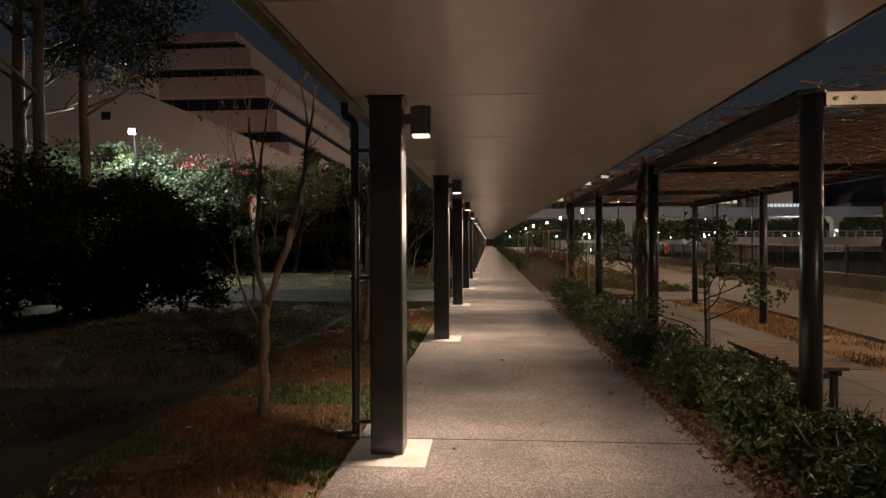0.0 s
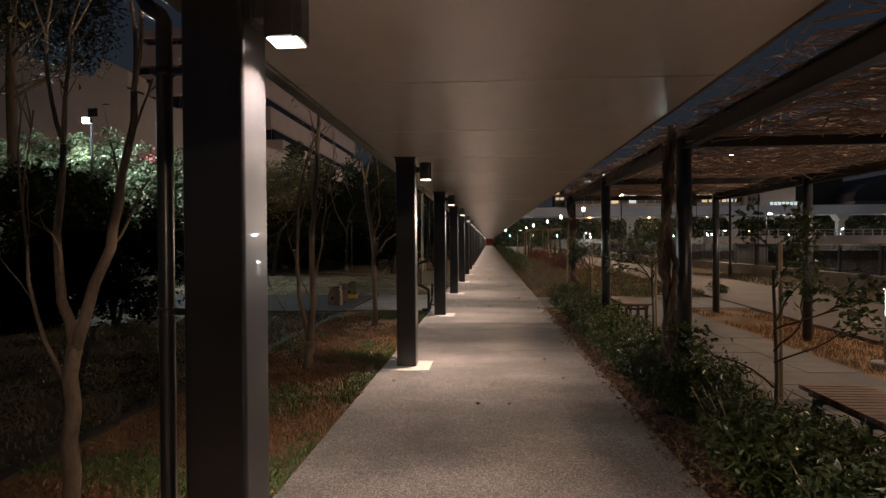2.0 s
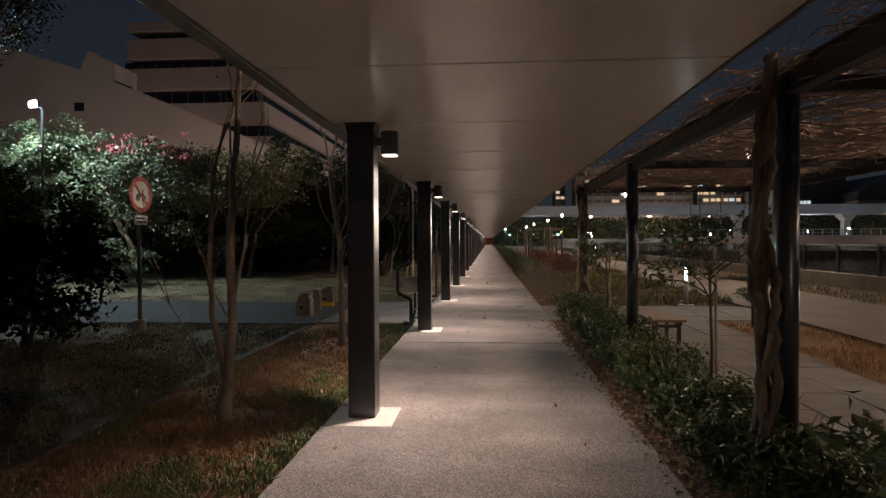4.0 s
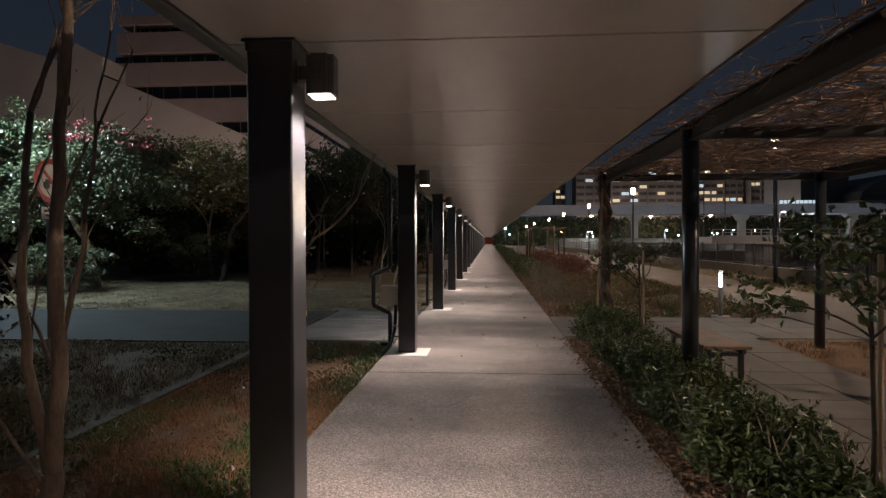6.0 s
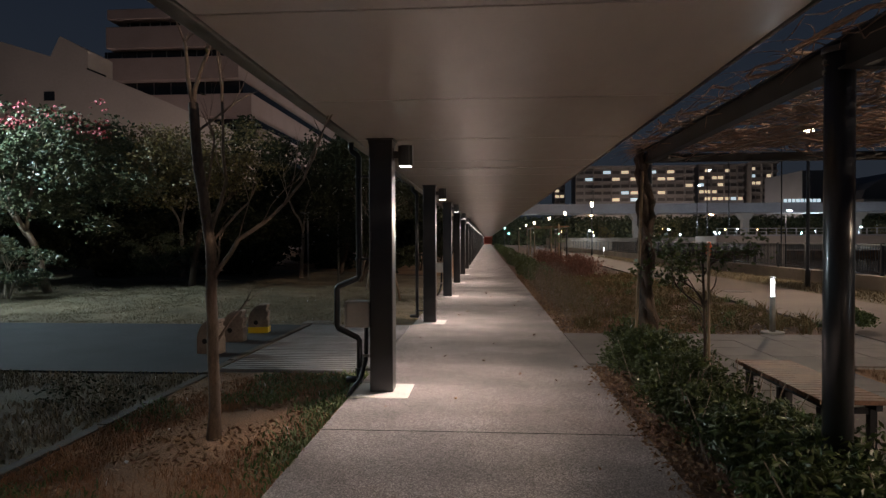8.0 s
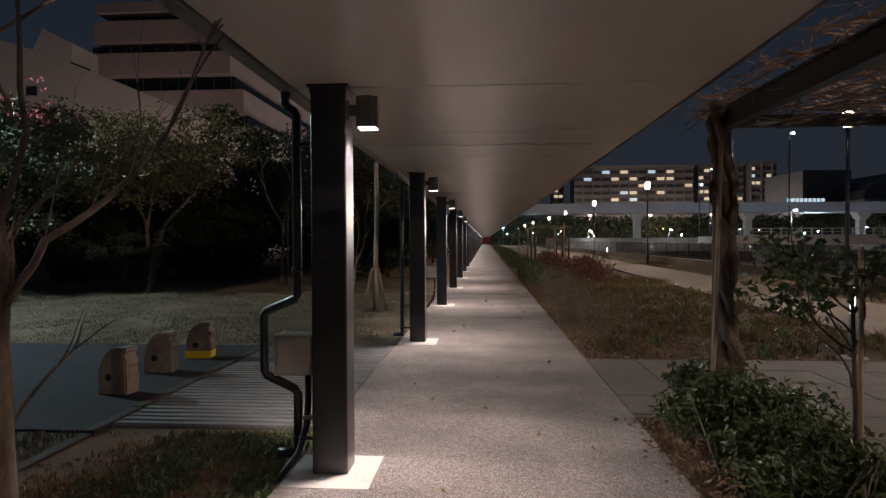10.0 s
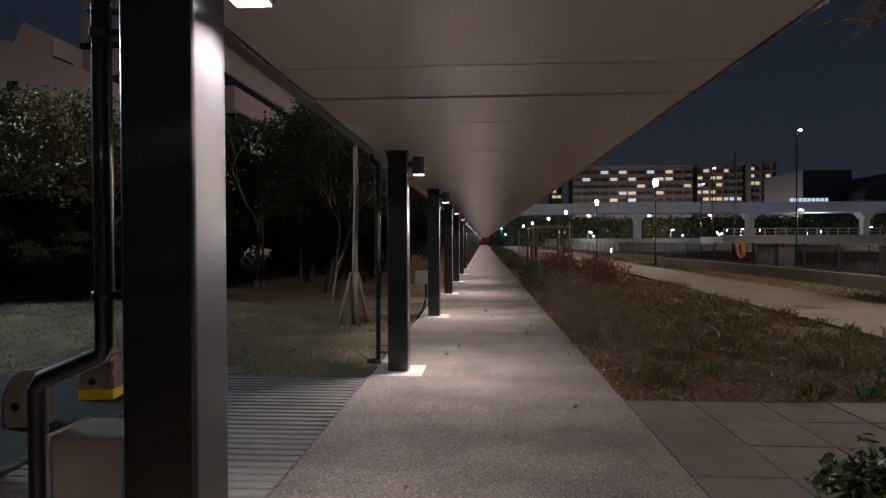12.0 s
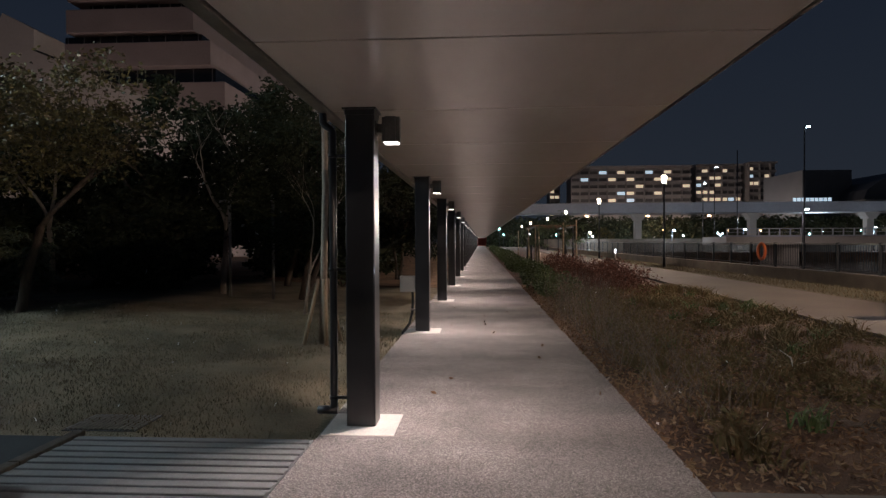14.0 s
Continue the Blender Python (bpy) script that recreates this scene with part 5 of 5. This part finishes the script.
def apartment(x0, x1, y, top, bays, label, seed, storeys=11, lit=0.33):
    rr = random.Random(seed)
    ob = thing("apartment_building", x0, y, -1, label, "building", "far apartment blocks")
    w = x1 - x0
    part("wall", box(0, w, 0.0, 14, 0, top - 0.4), M_FACADE, ob)
    part("roof", box(-0.4, w + 0.4, -1.7, 14.4, top - 0.4, top + 0.5), M_FACADE, ob)
    pitch, high = w / bays, (top - 1) / storeys
    pane = [to_mesh("window", box(0, pitch * 0.80, -0.08, 0.02, 0, 1.5), m) for m in (M_BLIND, M_WARMWIN, M_COOLWIN)]
    wall = to_mesh("balcony", box(0, w, -1.5, -1.35, 0, 1.05), M_FACADE)
    for s in range(5, storeys):
        b = new("balcony", wall)
        b.parent, b.location = ob, (0, 0, s * high - 0.1)
        for i in range(bays):
            pick = 0 if rr.random() > lit else (2 if rr.random() < 0.15 else 1)
            o = new("window", pane[pick])
            o.parent, o.location = ob, (i * pitch + pitch * 0.10, 0, s * high + 0.95)
    for i in range(0, bays + 1, 2):
        part("fin", box(i * pitch - 0.15, i * pitch + 0.15, -1.6, 0, 14, top - 0.4), M_FACADE, ob)


apartment(42.4, 97, 300, 36.5, 13, "long pale apartment block with lit windows at night", 3)
apartment(101, 122, 306, 37.5, 7, "apartment tower with scattered lit windows", 8, lit=0.45)
apartment(124, 136, 303, 38, 5, "dark apartment tower with a few lit windows", 12, lit=0.12)
apartment(36, 41, 330, 33, 2, "narrow dark apartment block", 14, lit=0.4)
arena = thing("arena", 166, 225, 0, "dark hall with a curved roof and a teal window band", "building")
roof = bmesh.new()
pr = []
for s in range(13):
    a = math.pi * s / 12
    pr.append((-38 * math.cos(a), 15 + 12 * math.sin(a)))
front = [roof.verts.new((px, 0, pz)) for px, pz in pr]
back = [roof.verts.new((px, 50, pz)) for px, pz in pr]
roof.faces.new(front)
roof.faces.new(list(reversed(back)))
for i in range(12):
    roof.faces.new((front[i], front[i + 1], back[i + 1], back[i]))
M_CLAD = material("dark_metal_cladding", (0.06, 0.063, 0.072), 0.55, dark=(0.04, 0.042, 0.05), scale=0.2, fine=2, bump=0)
part("roof", roof, M_CLAD, arena)
part("side_hall", box(-50, -33, 15, 45, -2, 26.5), M_CLAD, arena)
part("wall", box(-37, 37, 0.5, 49, -2, 15), M_FACADE, arena)
for i in range(6):
    part("window_band", box(-18 + i * 5.5, -13.2 + i * 5.5, -0.3, 0.1, 18.2 + i * 0.25, 19.2 + i * 0.25), glow("teal_window", (0.25, 0.75, 0.85), 0.22) if i == 0 else bpy.data.materials["teal_window"], arena)

# ---------------- stepped building beyond the trees ----------------
office = thing("office_building", -30, 85, 0, "stepped pinkish office building with dark window bands", "building")
M_PALE = material("pale_wall_tile", (0.50, 0.42, 0.36), 0.75, dark=(0.42, 0.35, 0.30), scale=0.3, fine=4, bump=0.05)
# each storey: foot and head of its wall band, and its two ends; a recessed window band lies over it
STOREYS = ((8.6, 11.3, -24, 3.4), (13.1, 15.9, -24, 1.7), (17.6, 20.6, -23.4, 0.0), (22.6, 25.5, -22.8, -1.7), (26.8, 29.6, -19.6, -3.8), (30.6, 31.9, -19.4, -6.0))
for i, (z0, z1, xa, xb) in enumerate(STOREYS):
    part("band", box(xa, xb, 0.0, 62, z0, z1, 0.06), M_PINK, office)
    if i + 1 < len(STOREYS):
        head = STOREYS[i + 1][0]
        glass = part("window_band", box(xa + 2, xb - 1.8, 1.6, 60, z1, head), M_DARKGLASS, office, "dark recessed window band")
        for k in range(9):
            x = xa + 2.4 + k * (xb - xa - 4.6) / 8
            part("mullion", box(x - 0.05, x + 0.05, 1.52, 1.62, z1, head), M_FASCIA, glass)
part("lower_wall", box(-24, 4.2, 3, 60, -1, 8.6), M_PINK, office)
part("roof_plant", box(-14.5, -12.0, 5, 9, 31.9, 32.5), M_DARKGLASS, office)
annex = thing("office_wing", -30, 66, 0, "pale sloping wing wall of the office building", "building")
outline = [(-40, -1), (-40, 28.4), (-19.8, 22.0), (-13.0, 19.9), (-12.0, 21.9), (-9.1, 20.4), (-9.1, 18.5), (-2.5, 15.77), (2.7, 13.5), (10, 10.4), (10, -1)]
bm = bmesh.new()
face = bm.faces.new([bm.verts.new((px, 0, pz)) for px, pz in outline])
ext = bmesh.ops.extrude_face_region(bm, geom=[face])
bmesh.ops.translate(bm, vec=(0, 4, 0), verts=[v for v in ext["geom"] if isinstance(v, bmesh.types.BMVert)])
part("wall", bm, M_PALE, annex)
part("coping", tube([(-9.1, -0.1, 18.56), (-7.2, -0.1, 17.78)], 0.09, 6), M_DARKGLASS, annex)
part("window", box(-13.7, -12.6, -0.05, 0.2, 15.5, 16.4), M_DARKGLASS, annex)
# added unseen uplights that brighten the office building; no such lamps are known
M_FILLGLOW = glow("fill_light_glow", (1.0, 0.62, 0.38), 12.0)
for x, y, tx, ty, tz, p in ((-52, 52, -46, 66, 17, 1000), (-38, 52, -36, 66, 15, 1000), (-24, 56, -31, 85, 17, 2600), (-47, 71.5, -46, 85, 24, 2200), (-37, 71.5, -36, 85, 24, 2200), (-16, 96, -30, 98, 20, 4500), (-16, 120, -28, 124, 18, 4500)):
    ob = thing("facade_uplight", x, y, -0.1, "low warm uplight added unseen to brighten the office building", "uplight", "facade uplights")
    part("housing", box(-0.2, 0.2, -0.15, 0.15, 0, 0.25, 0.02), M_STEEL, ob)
    part("lens", box(-0.15, 0.15, -0.1, 0.1, 0.25, 0.262), M_FILLGLOW, ob)
    lamp("added_uplight_beam", "SPOT", p, (1.0, 0.80, 0.72), look((x, y, 0.3), (tx, ty, tz)), angle=110, blend=1.0, radius=0.15)

# floodlight among the trees
flood = thing("floodlight", -12.2, 20.25, 0, "bright cool floodlight on a dark pole among the trees", "floodlight")
part("pole", tube([(-0.5, 0.9, 0), (-0.5, 0.9, 5.4), (0, 0, 5.45)], 0.04, 8), M_STEEL, flood)
part("head", box(-0.12, 0.12, -0.08, 0.05, 5.25, 5.42, 0.01), M_STEEL, flood)
part("lens", box(-0.1, 0.1, -0.1, -0.085, 5.24, 5.4), glow("flood_lens", COOL, 60.0), flood, "glaring cool white lens")
lamp("flood_light", "POINT", FLOOD, (0.80, 0.98, 1.0), pose(-12.2, 20.0, 5.2), radius=0.12)

# lights of the column downlights
for k in range(-3, 42):
    lamp("downlight", "SPOT", DOWN, WARM, pose(COL_X + 0.235, FIRST + PITCH * k, 2.205), angle=126, blend=0.85, radius=0.05)
